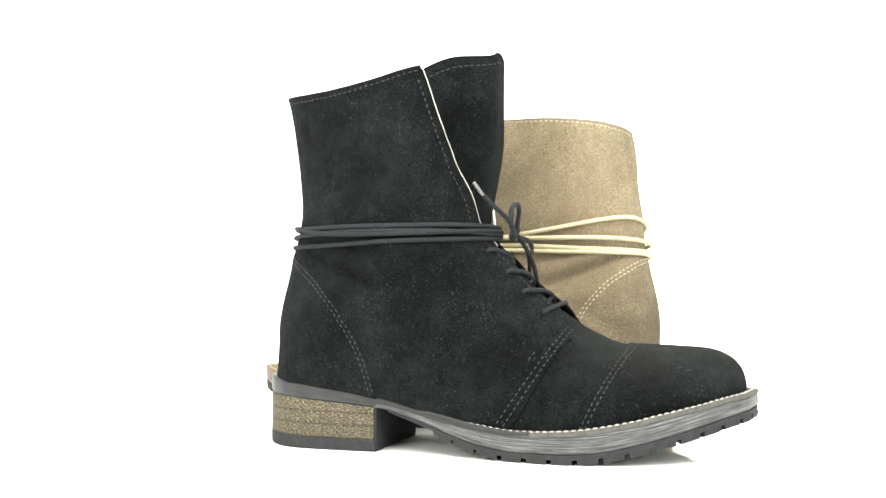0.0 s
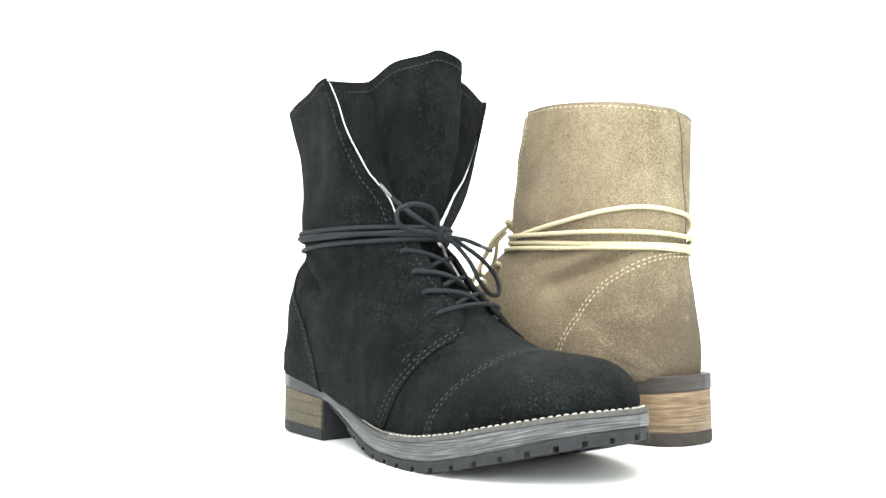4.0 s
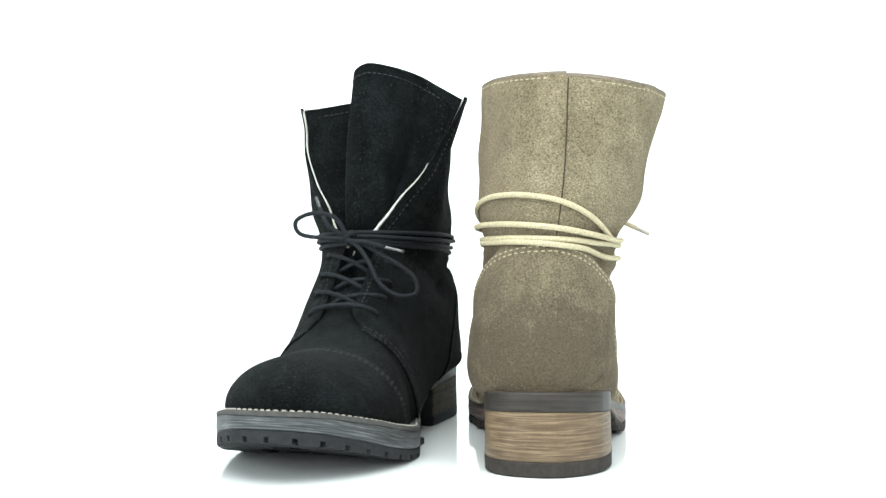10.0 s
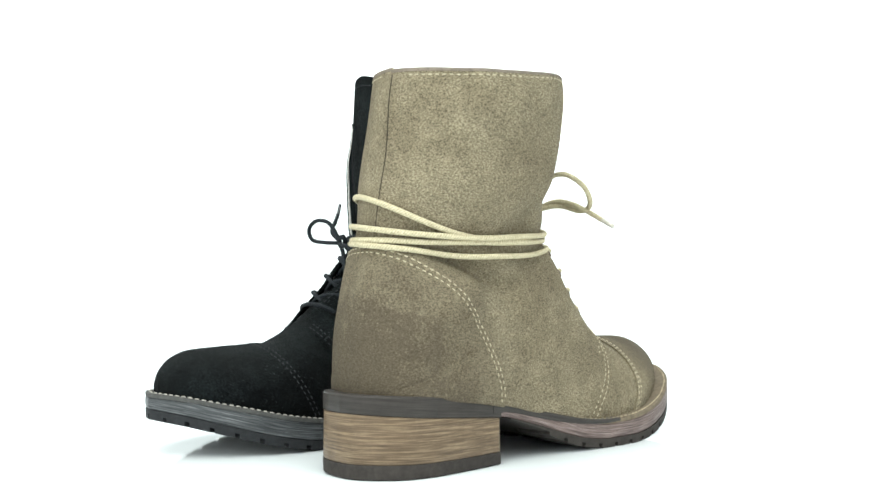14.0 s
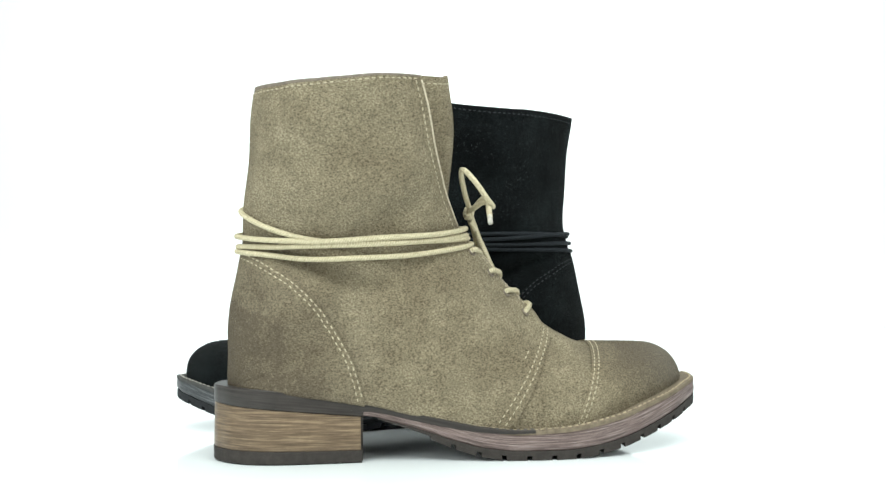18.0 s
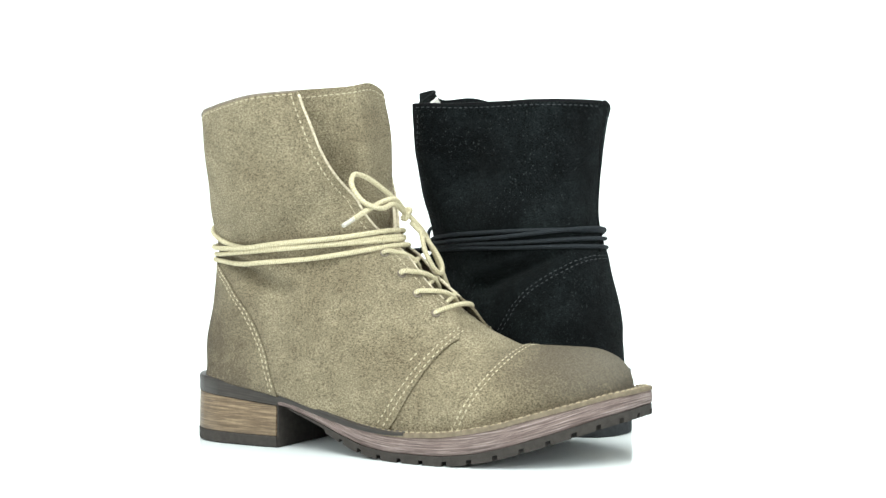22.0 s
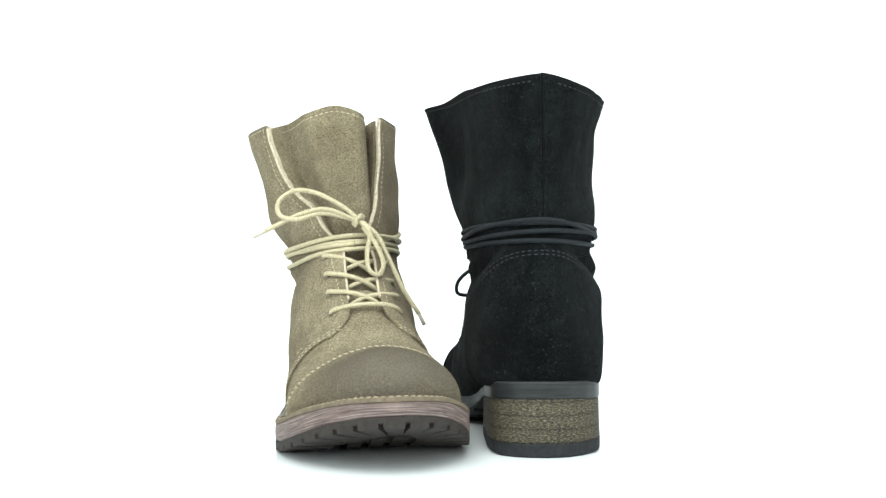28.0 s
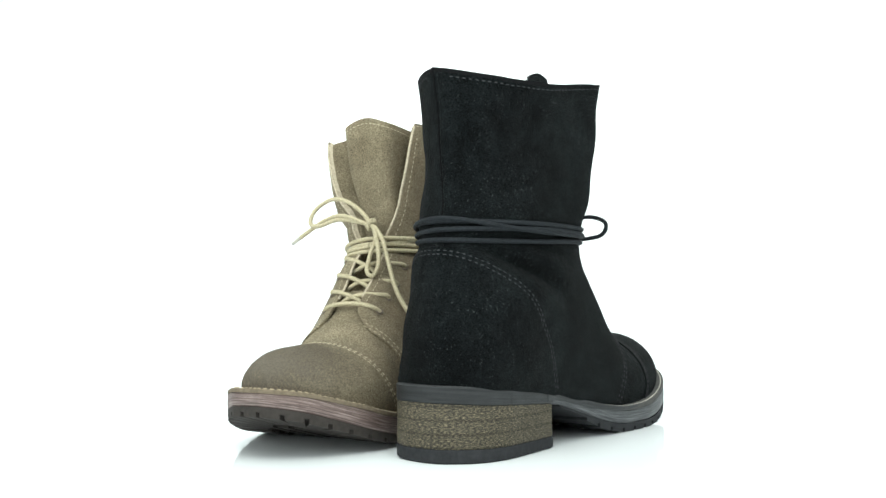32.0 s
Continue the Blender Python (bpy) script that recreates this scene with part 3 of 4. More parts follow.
def boot(last, look_of, words, spec):
    """One laced ankle boot; spec holds what differs between the pair: flap edges, tongue, laces, heel."""
    mats = look_of
    welt_z, base_z = spec["welt_z"], spec["base_z"]
    root = new("boot")
    root.empty_display_size = 0.05
    FORE.update(spec["fore"])

    # toe and vamp
    cap_end = lambda w: 4.92 + 0.80 * np.abs(w)
    vamp_end = lambda w: 6.6 + 0.68 * np.abs(w)

    def patch(name, s_of, w_of, nr, nc, off, thick, mat, label=""):
        r, c = np.linspace(0, 1, nr), np.linspace(0, 1, nc)
        rr, cc = np.meshgrid(r, c, indexing="ij")
        s, w = s_of(rr, cc), w_of(rr, cc)
        if callable(off):
            off = off(s, w)
        return part(name, sheet(name, last.skin(s, w, off), last.skin(s, w, off - thick), mat), root, label)

    span = lambda cc: np.where(cc < 0.5, -(1 + np.cos(2 * math.pi * cc)) / 2, (1 - np.cos(2 * math.pi * (cc - 0.5))) / 2)
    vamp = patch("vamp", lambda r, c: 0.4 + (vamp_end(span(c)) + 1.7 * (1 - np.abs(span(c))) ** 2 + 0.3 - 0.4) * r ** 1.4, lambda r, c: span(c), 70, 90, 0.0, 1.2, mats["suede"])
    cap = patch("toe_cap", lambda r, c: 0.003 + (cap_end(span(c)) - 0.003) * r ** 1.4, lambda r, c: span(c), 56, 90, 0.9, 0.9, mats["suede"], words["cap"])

    # quarters with their shaft, right and left
    v0 = {True: spec["edge_r"], False: spec["edge_l"]}

    def start(s, right):
        round_off = 15.0 * max(0.0, 1 - (s - 6.6) / 0.9) ** 2
        gap = last.v_at_gap(min(s, 12.5), right, 9.0 + round_off) if s < 14 else 0.0
        lim = float(v0[right](s))
        return max(gap, lim) if s >= 12 else gap
    starts = {r: curve(np.linspace(6.5, 22, 48), [start(s, r) for s in np.linspace(6.5, 22, 48)]) for r in (True, False)}

    def rise(s, w, right):
        """How far the eyelet facings, and above them the flap edges, stand off the tongue."""
        s = np.asarray(s, float)
        reach = np.abs(w) - starts[right](s)
        facing = spec["facing"][right] * np.exp(-(reach / 0.06) ** 2) * np.clip((12.0 - s) / 1.6, 0, 1) * np.clip((s - 6.9) / 0.5, 0, 1)
        return facing + spec["flare"][right] * np.exp(-(reach / 0.09) ** 2) * np.clip((s - 13.5) / 3.5, 0, 1)

    quarters = {}
    for right in (True, False):
        sg = -1 if right else 1
        top = spec["collar_r" if right else "collar_l"]
        s_of = lambda r, c, top=top: vamp_end(c) + (top(c) - vamp_end(c)) * r
        w_of = lambda r, c, right=right, sg=sg, s_of=s_of: sg * (starts[right](s_of(r, c)) + (1 - starts[right](s_of(r, c))) * (1 - np.cos(math.pi * c)) / 2)
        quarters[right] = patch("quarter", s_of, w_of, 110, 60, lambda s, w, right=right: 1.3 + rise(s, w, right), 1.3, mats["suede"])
        fold = patch("collar_edge", lambda r, c, top=top: top(c) - 0.06 + 0.08 * r, lambda r, c, sg=sg, right=right, top=top: sg * (starts[right](top(c)) + (1 - starts[right](top(c))) * (1 - np.cos(math.pi * c)) / 2), 5, 70, lambda s, w, right=right: 1.5 + rise(s, w, right), 1.9, mats["rim"], words["edge"])
        fold.parent = quarters[right]
        # fleece lining that shows along the edges and the collar
        s2 = lambda r, c, top=top: 11.5 + (top(c) - 11.5) * r
        w2 = lambda r, c, right=right, sg=sg, s2=s2: sg * np.clip(starts[right](s2(r, c)) - spec["fleece"] / 100 * (1 + 0.5 * np.sin(40 * r + 7 * np.sin(9 * r)) - (0 if right else 2.6 * r ** 0.7)) + spec["lining_in"] * (0.45 if right else 1) * r + (1 - starts[right](s2(r, c))) * (1 - np.cos(math.pi * c)) / 2, 0.001, 1)
        patch("lining", s2, w2, 60, 40, lambda s, w, right=right: -0.1 + rise(s, w, right), 2.2, mats["fleece"], words["lining"])

    # heel counter with its curved front edge
    edge = np.array([(6.5, 115.3), (14, 113.4), (26, 106.6), (42, 95.6), (54, 83), (63, 69.5), (71, 54), (77.5, 33)], float)
    es = np.linspace(10.1, 17.9, 60)
    ev = []
    for s in es:
        v = np.linspace(0.2, 1, 400)
        q = last.at(np.full(400, s), -v) * 1000
        zc = np.interp(q[:, 0], edge[:, 0], edge[:, 1], left=116.3, right=20)
        inside = np.where(q[:, 2] < zc)[0]
        ev.append(v[inside[0]] if len(inside) else 0.995)
    front = curve(es, ev)
    s_ctr = lambda r, c: 10.1 + (17.85 - 10.1) * r

    def w_ctr(r, c):
        f = front(s_ctr(r, c))
        u = np.where(c < 0.5, c * 2, (1 - c) * 2)
        v = f + (1 - f) * np.sin(u * math.pi / 2)
        return np.where(c < 0.5, -v, v)
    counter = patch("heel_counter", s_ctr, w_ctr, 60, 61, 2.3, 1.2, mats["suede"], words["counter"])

    def edge_in(d):
        """The counter's front edge drawn in by d mm."""
        e = spline(np.c_[edge, np.zeros(len(edge))], 70)[:, :2]
        t = np.gradient(e, axis=0)
        t /= np.linalg.norm(t, axis=1)[:, None]
        return e + d * np.stack([t[:, 1], -t[:, 0]], 1) * (1, 1)

    gs, gv = np.meshgrid(np.linspace(9.6, 18.2, 260), np.linspace(0.3, 1, 260), indexing="ij")

    def on_side(xz, right):
        grid = last.at(gs, -gv if right else gv) * 1000
        out = []
        for x, z in xz:
            k = np.argmin((grid[..., 0] - x) ** 2 + (grid[..., 2] - z) ** 2)
            out.append((gs.flat[k], (-1 if right else 1) * gv.flat[k]))
        out = np.array(out)
        for i in range(3):
            out[1:-1] = (out[:-2] + out[1:-1] * 2 + out[2:]) / 4
        return out

    # back seam above the counter, a raised ridge
    sb = np.linspace(17.3, float(spec["collar_r"](1.0)) - 0.1, 40)
    part("back_seam", tube("back_seam", last.skin(sb, np.full(40, -0.9988), 1.1), 0.0008, mats["suede"]), root)
    part("back_joint", tube("back_joint", last.skin(sb, np.full(40, -0.99995), 1.2), 0.00042, mats["joint"], sides=6), root)

    # tongue with its bellows between the flap edges
    n_r, n_c = 60, 41
    rr = np.linspace(0, 1, n_r)
    s_row = 7.2 + (22 - 7.2) * rr
    rows = []
    for k, r in enumerate(rr):
        s = s_row[k]
        sr, sl = (7.2 + (float(spec[c](0)) - 0.1 - 7.2) * r for c in ("collar_r", "collar_l"))
        er = last.skin(np.array(sr), np.array(-float(starts[True](sr)) - 0.006), -1.2) * 1000
        el = last.skin(np.array(sl), np.array(float(starts[False](sl)) + 0.006), -1.2) * 1000
        T = spec["tongue"]
        c = np.array([T["x"](r), T["y"](r), T["z"](r)])
        hw, dep = T["half"](r), T["fold"](r)
        c1 = c + (-0.16 * hw, -T["half_r"](r), T["shoulder"](r))
        c2 = c + (-0.16 * hw, hw, T["shoulder"](r))
        vr = np.array([min(c[0] - dep, er[0] - T["gap_r"] * r), min(c[1] - T["half_r"](r) - 0.5, (c1[1] * (1 - T["side_r"]) + er[1] * T["side_r"])), er[2] * 0.7 + c1[2] * 0.3 + T["dip"] * r ** 4])
        vl = np.array([min(c[0] - dep, el[0] - T["gap_l"] * r), max(c[1] + hw + 0.5, (c2[1] * 0.75 + el[1] * 0.25)), el[2] * 0.6 + c2[2] * 0.4 + T["dip_l"] * r ** 4])
        mid = (er + vr) / 2 + (0.5, T["tuck"] * r * (vr[1] - er[1]), -T["tuck"] * r * (vr[2] - er[2]))
        rows.append(spline([er, mid, vr, vr * 0.55 + c1 * 0.45 + (0, 0, T["arch"] * r ** 4), c1, c, c2, vl, (el + vl) / 2 + (0.5, 0, 0), el], n_c))
    rows = np.array(rows) / 1000
    du, dv = np.gradient(rows, axis=0), np.gradient(rows, axis=1)
    nn = np.cross(dv, du)
    nn /= np.linalg.norm(nn, axis=-1, keepdims=True) + 1e-12
    nn *= np.sign(nn[:, :, :1].mean())
    tongue = part("tongue", sheet("tongue", rows + nn * 0.0007, rows - nn * 0.0009, mats["suede"]), root, words["tongue"])

    back = rows[:-1] - nn[:-1] * 0.0012
    part("lining", sheet("lining", back, back - nn[:-1] * 0.0016, mats["fleece"]), tongue, words["lining"])

    # seams
    def seam(parent, s, w, off, **kw):
        s, w = np.asarray(s, float), np.asarray(w, float)
        part("stitching", stitches("stitching", last.skin(s, w, off), last.normal(s, w), kw.pop("mat", mats["seam"]), **kw), parent)
    ww = np.r_[-cosine(0.985, 0, 80), cosine(0, 0.985, 80)[1:]]
    for d in (0.10, 0.25):
        seam(cap, cap_end(ww) - d, ww, 0.92)
    for right in (True, False):
        sg = -1 if right else 1
        v = np.linspace(float(starts[right](7.1)) + 0.03, 0.985, 90)
        for d in (0.10, 0.27):
            seam(quarters[right], vamp_end(v) + d, sg * v, 1.30 + rise(vamp_end(v) + d, v, right))
        v = np.linspace(0.34, 0.44, 12)
        seam(quarters[right], vamp_end(v) + 0.55, sg * v, 1.30)
        s = np.linspace(7.6, 21.5, 160)
        v = starts[right](s) + spec["seam_in"](s)
        seam(quarters[right], s, sg * v, 1.28 + rise(s, v, right))
        v = np.linspace(float(starts[right](21.8)) + 0.01, 0.995, 120)
        u = np.arccos(np.clip(1 - 2 * (v - float(starts[right](21.8))) / (1 - float(starts[right](21.8))), -1, 1)) / math.pi
        seam(quarters[right], spec["collar_r" if right else "collar_l"](u) - 0.13, sg * v, 1.30 + rise(np.full(len(v), 21.6), v, right))
        if spec["raw_edge"]:
            s = np.linspace(8.0, float(spec["collar_r" if right else "collar_l"](0)) - 0.15, 60)
            part("flap_edge", tube("flap_edge", last.skin(s, sg * (starts[right](s) - 0.001), 0.7 + rise(s, starts[right](s), right)), 0.00095, mats["raw"], sides=7), quarters[right], "pale raw leather edge")
        if right in spec["trim"]:
            s0, s1, r0, r1 = spec["trim"][right]
            s = np.linspace(s0, s1, 70)
            part("fleece_trim", fluff("fleece_trim", last.skin(s, sg * (starts[right](s) - 0.004), -0.2 + rise(s, starts[right](s), right)), r0, r1, mats["fleece"], 3 + right), quarters[right], words["lining"])
        for d in (1.3, 3.6):
            q = on_side(edge_in(d), right)
            seam(counter, q[:, 0], q[:, 1], 2.28)
    top = rows[-2, 3:-3] * 0.75 + rows[-4, 3:-3] * 0.25
    part("stitching", stitches("stitching", top + nn[-3, 3:-3] * 0.0009, nn[-3, 3:-3], mats["seam"]), tongue)

    # sole: welt, midsole, treaded outsole, heel
    heel_top = spec["heel_top"]
    welt_low = lambda x: welt_z(x) - 2.4
    part("welt", layer("welt", 60, 282.9, [(welt_low, 0.0), (lambda x: welt_z(x) - 0.5, 0.1), (welt_z, -0.5), (lambda x: welt_z(x) + 0.1, -9)], mats["welt"]), root, words["welt"])
    plate = lambda x: base_z(x) + spec["tread"](x)
    part("midsole", layer("midsole", 74.5, 282.6, [(plate, -1.0), (lambda x: plate(x) + 1.0, -0.1), (lambda x: (plate(x) + welt_low(x)) / 2, 0.15), (lambda x: welt_low(x) - 0.5, -0.1), (lambda x: welt_low(x) - 0.05, -0.6)], mats["midsole"]), root, words["midsole"])
    part("heel_seat", layer("heel_seat", -5.0, 76.5, [(lambda x: heel_top(x) + 0.0, -0.6), (lambda x: heel_top(x) + 0.8, 0.1), (lambda x: welt_z(x) - 0.8, 0.2), (welt_z, -0.6), (welt_z, -6)], mats["seat"]), root, words["seat"])
    strip = lambda x: welt_z(x) - np.interp(x, [70, 80, 110, 165], [7.5, 6.0, 4.2, 1.6])
    part("rand", layer("rand", 70, 168, [(strip, 0.0), (lambda x: strip(x) + 0.5, 0.35), (lambda x: welt_z(x) - 0.2, 0.35), (lambda x: welt_z(x) + 0.35, -0.3), (lambda x: welt_z(x) + 0.3, -6)], mats["seat"]), root, words["rand"])
    breast = [(x / 1000, y / 1000, z / 1000) for x in (75.1, 76.0) for y, z in ((-31.6, 1.2), (32.4, 1.2), (32.4, 24.6), (-31.6, 24.6))]
    part("heel_breast", mesh("heel_breast", breast, [(3, 2, 1, 0), (4, 5, 6, 7), (0, 1, 5, 4), (1, 2, 6, 5), (2, 3, 7, 6), (3, 0, 4, 7)], mats["rubber"], False), root, words["breast"])
    cap_z = lambda x: 7.6 - 0.012 * np.asarray(x, float)
    part("heel_block", layer("heel_block", -4.7, 75.0, [(lambda x: cap_z(x) + 0.1, -0.3), (lambda x: cap_z(x) + 0.8, 0.1), (lambda x: (cap_z(x) + heel_top(x)) / 2, -0.1), (lambda x: heel_top(x) - 0.1, -0.2)], mats["block"]), root, words["block"])
    part("heel_cap", layer("heel_cap", -4.9, 75.6, [(lambda x: 0.0 * x, -1.2), (lambda x: 0.9 + 0.0 * x, 0.1), (lambda x: cap_z(x) - 0.5, 0.3), (cap_z, -0.1)], mats["rubber"]), root, words["heel_cap"])
    outsole = part("outsole", layer("outsole", 84, 282.2, [(lambda x: base_z(x) + 0.46 * spec["tread"](x), -0.6), (lambda x: base_z(x) + 0.50 * spec["tread"](x), -0.15), (lambda x: plate(x) - 0.05, -0.1)], mats["rubber"]), root, words["outsole"])

    # tread lugs round the edge, and bars across the toe
    edge_line = outline(112, 282.8, -0.1, 200)
    run = np.r_[0, np.cumsum(np.linalg.norm(np.diff(edge_line, axis=0), axis=1))]
    pitch, k = 13.6, 0
    while (k + 1) * pitch < run[-1]:
        a = np.linspace(k * pitch, k * pitch + 10.9, 6)
        pts = np.stack([np.interp(a, run, edge_line[:, i]) for i in range(2)], 1)
        mid = np.array([min(max(pts[2, 0], 60), 235), (float(SOLE_R(pts[2, 0])) + float(SOLE_L(pts[2, 0]))) / 2])
        d = (mid - pts[2]) / np.linalg.norm(mid - pts[2])
        inner = pts[2] + (pts - pts[2]) * 0.62 + d * 25
        ring = np.vstack([pts, inner[::-1]])
        low = [(x / 1000, y / 1000, float(base_z(x)) / 1000) for x, y in ring * 0.985 + ring.mean(0) * 0.015]
        high = [(x / 1000, y / 1000, float(base_z(x) + 0.52 * spec["tread"](x)) / 1000) for x, y in ring]
        n = len(ring)
        faces = [tuple(reversed(range(n))), tuple(range(n, 2 * n))] + [(j, (j + 1) % n, n + (j + 1) % n, n + j) for j in range(n)]
        part("lug", mesh("lug", low + high, faces, mats["rubber"], False), outsole)
        k += 1
    for k in range(7):
        y0 = -22 + 12 * k
        for x0, x1 in ((150, 196), (204, 246)):
            lo, hi = float(SOLE_R(x1)) + 16, float(SOLE_L(x1)) - 16
            if lo < y0 < hi:
                ring = np.array([(x0, y0 - 4), (x1, y0 - 4), (x1, y0 + 4), (x0, y0 + 4)])
                low = [(x / 1000, y / 1000, float(base_z(x) + 0.25) / 1000) for x, y in ring]
                high = [(x / 1000, y / 1000, float(base_z(x) + 4) / 1000) for x, y in ring]
                part("lug", mesh("lug", low + high, [(3, 2, 1, 0), (4, 5, 6, 7), (0, 1, 5, 4), (1, 2, 6, 5), (2, 3, 7, 6), (3, 0, 4, 7)], mats["rubber"], False), outsole)

    # welt stitching round the forepart
    wl = outline(82, 282.7, -2.1, 160)
    path = np.stack([wl[:, 0] / 1000, wl[:, 1] / 1000, (welt_z(wl[:, 0]) + 0.2) / 1000], 1)
    part("welt_stitching", stitches("welt_stitching", path, np.tile((0.0, 0.0, 1.0), (len(path), 1)), mats["thread"], 0.0030, 0.0008, 0.00048), root, words["welt_thread"])

    # laces
    L = new("laces")
    L.parent = root
    L.empty_display_size = 0.02
    tagged(L, words["laces"])
    r = spec["lace_r"]
    cordm = mats["lace"]
    eye = {}
    for right in (True, False):
        for i, s in enumerate((7.75, 8.65, 9.6, 10.75)):
            v = last.v_at_gap(s, right, 19.5 if right else 20.5)
            w = -v if right else v
            eye[right, i] = last.skin(np.array(s), np.array(w), 1.4 + rise(s, v, right))
            nrm = last.normal(np.array(s), np.array(w))
            side = np.cross(nrm, (0, 0, 1.0))
            side /= np.linalg.norm(side)
            upv = np.cross(side, nrm)
            ringp = [eye[right, i] + nrm * 0.0002 + 0.0021 * (math.cos(a) * side + math.sin(a) * upv) for a in np.linspace(0, 2 * math.pi, 12, endpoint=False)]
            part("eyelet", tube("eyelet", ringp, 0.0006, mats["rim"], True, 6, 0.0008), quarters[right])

    def mid_of(i, j, f, lift):
        """A point between two eyelets, laid on the front of the boot."""
        a, b = eye[True, i], eye[False, j]
        q = a * (1 - f) + b * f
        return q + np.array((0.8, 0, 0.6)) * lift / 1000

    bar = [eye[True, 0] - (0.002, 0, 0.001), eye[True, 0] + (0.0012, 0.0012, 0.0014), mid_of(0, 0, 0.25, 6.5), mid_of(0, 0, 0.5, 8.5), mid_of(0, 0, 0.75, 8.0), mid_of(0, 0, 0.9, 5.5), eye[False, 0] + (0.0012, -0.0012, 0.0014), eye[False, 0] - (0.002, 0, 0.001)]
    part("lace_bar", tube("lace_bar", bar, r, cordm), L)
    for i in (1, 2, 3):
        for right in (True, False):
            a, b = eye[right, i], eye[not right, i - 1]
            lift = (0.0072 if right else 0.0080) * np.array((0.8, 0, 0.6))
            path = [a - (0.003, 0, 0.0015), a + (0.001, 0, 0.0015), a * 0.89 + b * 0.11 + lift * 0.66, a * 0.72 + b * 0.28 + lift, a * 0.5 + b * 0.5 + lift, a * 0.3 + b * 0.7 + lift * 0.45, a * 0.16 + b * 0.84 - (0.001, 0, 0.0008)]
            part("lace_cross", tube("lace_cross", path, r, cordm), L)

    # turns round the shaft: height at front, right, back, left and behind the left side, and how far each lies off the leather
    for zs, off in spec["wraps"]:
        zf_, zr, zb, zl, ze = zs
        zc = curve([0, 0.25, 0.5, 0.6, 0.75, 1.0], [zf_, zr, zb, ze, zl, zf_])
        path = []
        for u in np.linspace(0, 1, 40, endpoint=False):
            w = -(1 - math.cos(math.pi * u * 2)) / 2 if u <= 0.5 else (1 + math.cos(math.pi * (u - 0.5) * 2)) / 2
            z = float(zc(u))
            s = last.ring(z, w)
            path.append(last.skin(np.array(s), np.array(w), 1.3 + 1000 * r * 0.9 + off))
        path = np.array(path)
        for k in range(6):
            pull = (np.roll(path, 1, 0) + np.roll(path, -1, 0)) / 2 - path
            path = path + 0.5 * pull
            # a taut cord spans the hollows and stays off the leather
            path[:, :2] += 0.42 * np.linalg.norm(pull[:, :2], axis=1)[:, None] * (path[:, :2] - path[:, :2].mean(0)) / np.linalg.norm(path[:, :2] - path[:, :2].mean(0), axis=1)[:, None]
        part("lace_turn", tube("lace_turn", path, r, cordm, True), L)
    for name, pts in spec["bow"]:
        part(name, tube(name, np.array(pts) / 1000, r, cordm), L)
    for a, b in spec["aglets"]:
        a, b = np.array(a) / 1000, np.array(b) / 1000
        part("aglet", tube("aglet", [a, (a + b) / 2, b], r * 0.86, mats["aglet"]), L, words["aglet"])
    kx, ky, kz = spec["knot"]
    for turn in ((0.0, 0.0), (0.9, 0.4)):
        ringp = [(np.array((kx, ky, kz)) + (1.9 * math.cos(a), 3.0 * math.sin(a) * math.cos(turn[0]) + 0.8 * math.cos(a) * turn[1], 3.2 * math.sin(a) * math.sin(turn[0] + 0.6) + 1.4 * math.cos(a))) / 1000 for a in np.linspace(0, 2 * math.pi, 14, endpoint=False)]
        part("knot", tube("knot", ringp, r * 1.05, cordm, True), L)
    return root


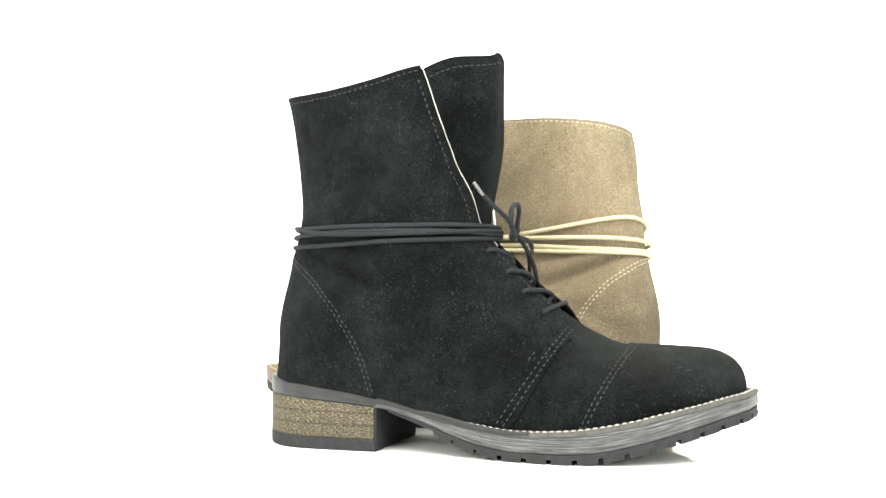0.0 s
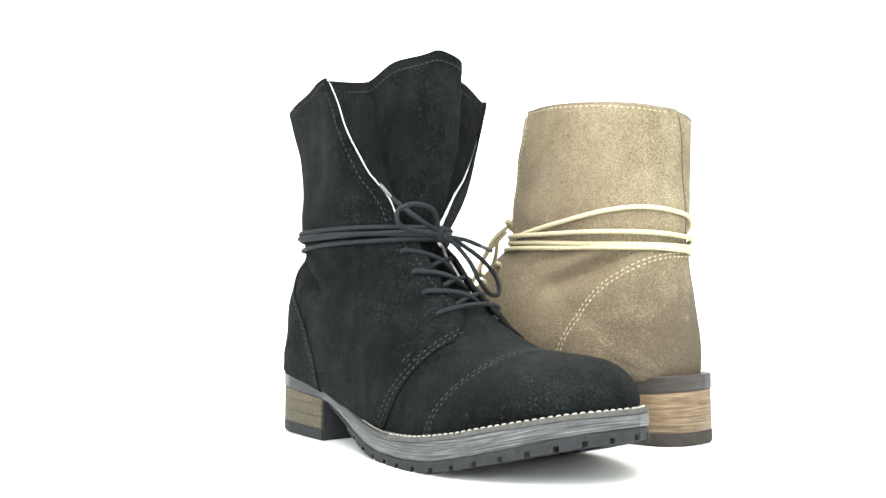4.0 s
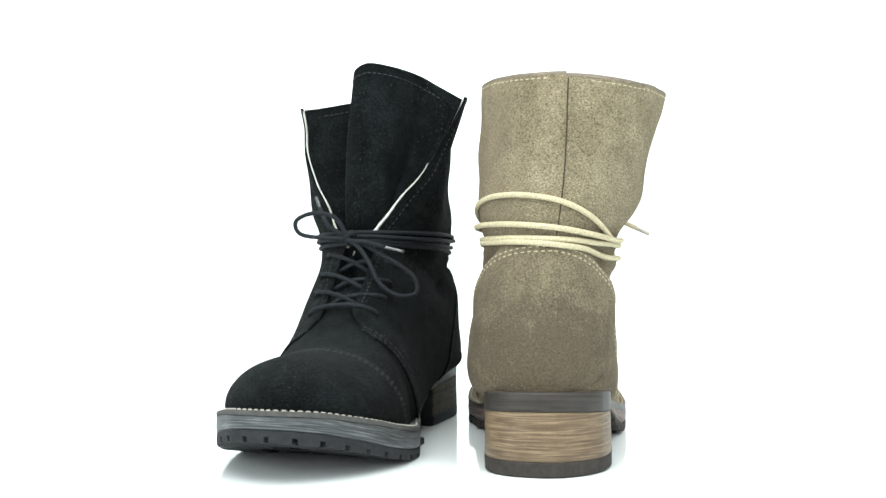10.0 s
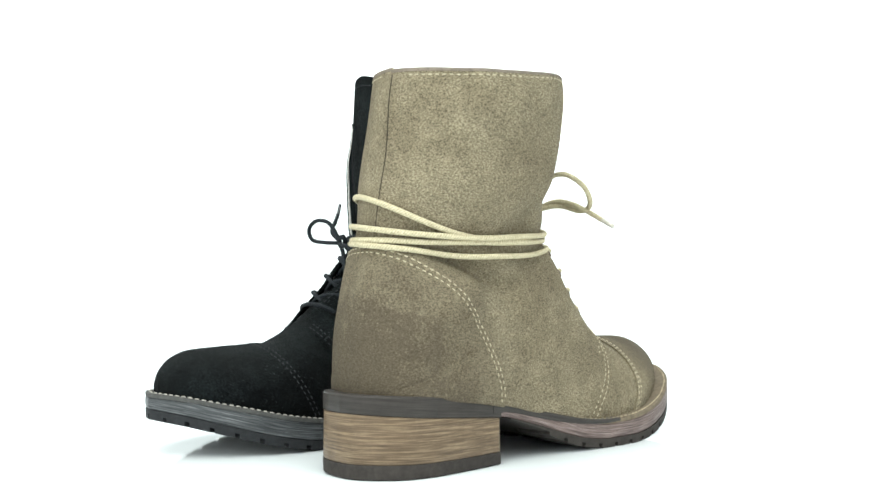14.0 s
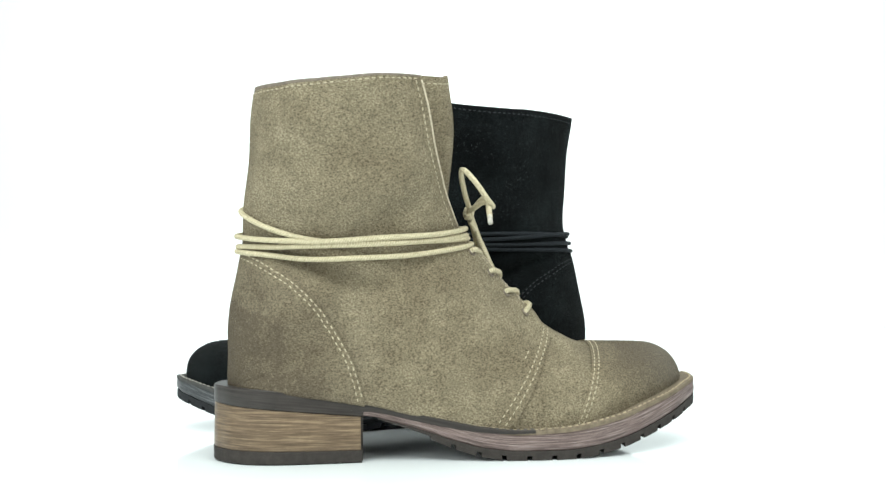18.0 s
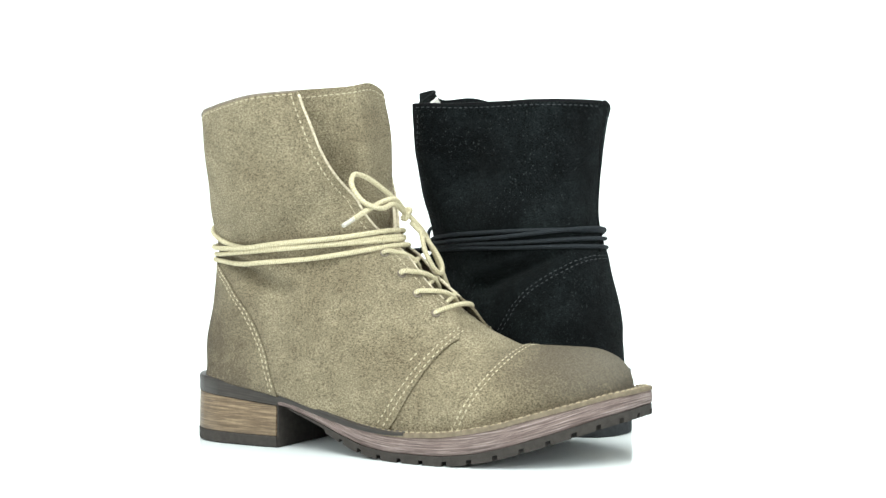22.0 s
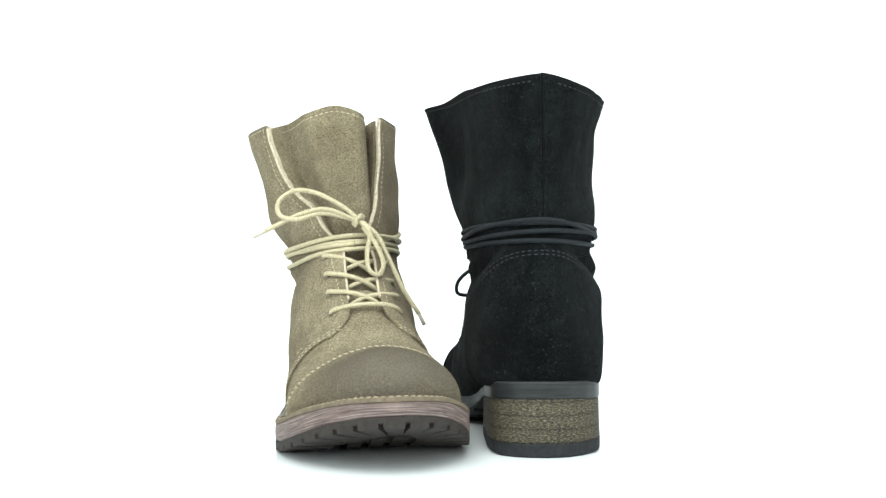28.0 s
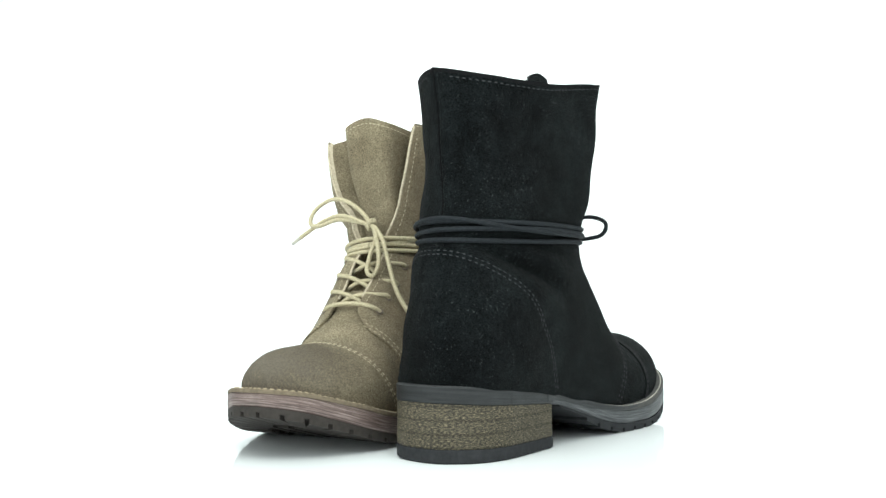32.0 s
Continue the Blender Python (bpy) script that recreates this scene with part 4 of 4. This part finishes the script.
R01 = [0, 0.3, 0.55, 0.8, 1.0]
TAN_SPEC = dict(
    raw_edge=True, lining_in=0.0, trim={}, facing={True: 2.2, False: 3.4}, flare={True: 0.6, False: 2.6}, fore=dict(back=0.0003, aside=0.0), welt_z=TAN_WELT, base_z=TAN_BASE,
    edge_r=curve([0, 12, 14, 16, 18, 20, 22], [0.008, 0.012, 0.03, 0.065, 0.115, 0.165, 0.225]),
    edge_l=curve([0, 12, 14, 16, 18, 20, 22], [0.008, 0.012, 0.024, 0.050, 0.082, 0.125, 0.185]),
    collar_r=curve([0, 0.4, 0.7, 1], [21.55, 21.55, 21.65, 21.85]), collar_l=curve([0, 0.5, 1], [22, 22, 21.9]), seam_in=curve([7, 12, 22], [0.012, 0.02, 0.03]), fleece=0.4,
    tongue=dict(x=curve(R01, [154.5, 123.5, 126.5, 129, 125]), y=curve(R01, [8, 6, 4, -2, -6.5]), z=curve(R01, [82.5, 113, 143.5, 182, 215.5]),
                half=curve(R01, [8, 9, 11.5, 15, 17.5]), half_r=curve(R01, [8, 9, 12, 16, 18.5]), fold=curve(R01, [0.5, 2, 8, 14, 20]), shoulder=curve(R01, [0, 0, 0, -1, -5]), dip=4, dip_l=-2, side_r=0.5, tuck=0, gap_r=14, gap_l=17, arch=0),
    heel_top=lambda x: 31.4 - 0.092 * np.asarray(x, float),
    tread=lambda x: np.interp(x, [80, 130, 280], [1.2, 5.0, 5.6]), lace_r=0.00150,
    wraps=[((120.5, 117.5, 137, 134, 142), 0.2), ((127.5, 119.5, 122.5, 128, 126), 1.8), ((123.5, 116.5, 116.5, 121, 118), 0.6), ((118, 109, 114, 118, 116), 0.9)],
    knot=(141, 8, 137.5),
    bow=[("bow_loop", [(142, 8, 138), (137, -3, 147.5), (132.5, -19, 156), (131.5, -33, 157.5), (136, -43, 150), (143, -42, 140.5), (148, -31, 137.5), (146, -15, 141.5), (141, 6, 138)]),
         ("bow_loop", [(142, 9, 137), (146, 15, 129), (150.5, 13, 116), (156, 14, 105), (158, 20, 102), (156, 23, 109), (150, 19, 121), (142, 11, 133)]),
         ("bow_end", [(141, 7, 137), (146, -12, 144), (146, -26, 142), (144, -40, 136), (142.5, -51, 130.5)]),
         ("bow_end", [(142, 11, 136), (146, 20, 127), (150.5, 27, 112), (154.5, 36, 92), (154.5, 45.5, 77)])],
    aglets=[((142.5, -50.5, 130.7), (141.2, -59, 126.5)), ((154.5, 45.3, 77.5), (153.5, 49, 70))])
BLACK_SPEC = dict(
    raw_edge=False, lining_in=0.035, facing={True: 1.7, False: 3.0}, flare={True: 0.0, False: 0.0}, trim={True: (13.2, 21.6, 0.42, 0.26), False: (12.8, 18.9, 1.1, 0.12)}, fore=dict(back=0.0, aside=-0.0022), welt_z=BLACK_WELT, base_z=BLACK_BASE,
    edge_r=curve([0, 12, 14, 16, 18, 20, 22], [0.008, 0.012, 0.032, 0.068, 0.125, 0.19, 0.24]),
    edge_l=curve([0, 12, 14, 16, 18, 20, 22], [0.008, 0.012, 0.03, 0.07, 0.12, 0.18, 0.235]),
    collar_r=curve([0, 0.25, 0.5, 0.75, 1], [21.72, 21.66, 21.52, 21.66, 21.9]), collar_l=curve([0, 0.4, 0.7, 1], [21.64, 21.72, 21.84, 21.88]), seam_in=curve([7, 12, 22], [0.012, 0.02, 0.03]), fleece=0.05,
    tongue=dict(x=curve(R01, [157, 127.5, 134, 139, 138.5]), y=curve(R01, [9, 7, 8, 11, 14]), z=curve(R01, [82.5, 113, 144.5, 187, 235.5]),
                half=curve(R01, [8, 9, 13, 17, 18]), half_r=curve(R01, [8, 9, 12, 12, 10.5]), fold=curve(R01, [0.5, 2, 9, 16, 20]), shoulder=curve(R01, [0, 0, 0, -1, -4]), dip=3.5, dip_l=9, side_r=0.22, tuck=0.1, gap_r=15, gap_l=-4, arch=4),
    heel_top=lambda x: 31.4 - 0.080 * np.asarray(x, float),
    tread=lambda x: np.interp(x, [80, 130, 280], [1.2, 5.0, 5.6]), lace_r=0.00138,
    wraps=[((128.5, 129.5, 129, 130, 129.5), 0.0), ((126, 124.5, 131, 126, 129.5), 1.3), ((123, 127, 124, 122.5, 123.5), 0.6), ((121, 119.5, 118.5, 119.5, 119), 0.2)],
    knot=(149, 6, 125),
    bow=[("bow_loop", [(150, 5, 125), (154, -2, 137), (156, -15, 140), (156, -26, 137), (156, -28, 132), (155, -24, 127), (153, -12, 125), (150, 3, 124)]),
         ("bow_loop", [(151, 6, 123), (153, 14, 118), (156, 22, 108), (157, 29, 96), (154, 39, 89), (149, 49, 90), (148, 48, 99), (150, 39, 107), (152, 29, 113), (151, 13, 122)]),
         ("bow_end", [(150, 5, 125), (149, -8, 132), (142, -16, 140), (138, -20, 145)]),
         ("bow_end", [(151, 6, 123), (154, 20, 121), (153.5, 31, 118)])],
    aglets=[((138, -19.8, 144.7), (133.5, -25, 152.5)), ((153.5, 30.8, 118.1), (151, 42, 115))])

black_boot = boot(BLACK_LAST, BLACK, dict(
    edge="folded black leather edge", cap="black suede toe cap with stitched seam", lining="white fleece lining", counter="black suede heel counter with double stitching",
    tongue="black suede bellows tongue", welt="grey-brown welt", midsole="grey streaked midsole", seat="dark grey heel seat", rand="dark grey strip along the waist", block="grey-brown stacked heel",
    heel_cap="black rubber heel cap", breast="dark front face of the heel", outsole="charcoal lugged rubber outsole", welt_thread="pale welt thread", laces="black round cord laces wound round the shaft and tied",
    aglet="grey metal lace tip"), BLACK_SPEC)
tagged(black_boot, "black suede lace-up ankle boot with fleece lining and stacked heel", "boot", "pair of boots")
tan_boot = boot(TAN_LAST, TAN, dict(
    edge="folded dark brown leather edge", cap="tan suede toe cap with darkened tip", lining="beige fleece lining", counter="tan suede heel counter with cream double stitching",
    tongue="tan suede bellows tongue", welt="brown welt", midsole="rosy brown wood-grain midsole", seat="dark brown heel seat", rand="dark brown strip along the waist", block="brown stacked leather heel",
    heel_cap="dark rubber heel cap", breast="dark front face of the heel", outsole="dark brown lugged rubber outsole", welt_thread="cream welt thread", laces="cream round cord laces wound round the shaft and tied",
    aglet="pale plastic lace tip"), TAN_SPEC)
tagged(tan_boot, "tan brown suede lace-up ankle boot with cream laces", "boot", "pair of boots")


def motions():
    """Both boots ride on a table that turns clockwise, 9 degrees a second."""
    for thing, (x, y), heading in ((black_boot, BLACK_AT, BLACK_TURN), (tan_boot, TAN_AT, TAN_TURN)):
        rows = []
        for k in range(129):
            t = k * 0.25
            a = -(START_TURN + 9.0 * t)
            c, s = math.cos(radians(a)), math.sin(radians(a))
            rows.append((t, pose(c * x - s * y, s * x + c * y, 0.0, 0, 0, heading + a)))
        walk(thing, rows)


START_TURN = 12.291
BLACK_AT, BLACK_TURN = (-0.09888, -0.04300), -6.000
TAN_AT, TAN_TURN = (0.13571, 0.07479), -177.419
motions()
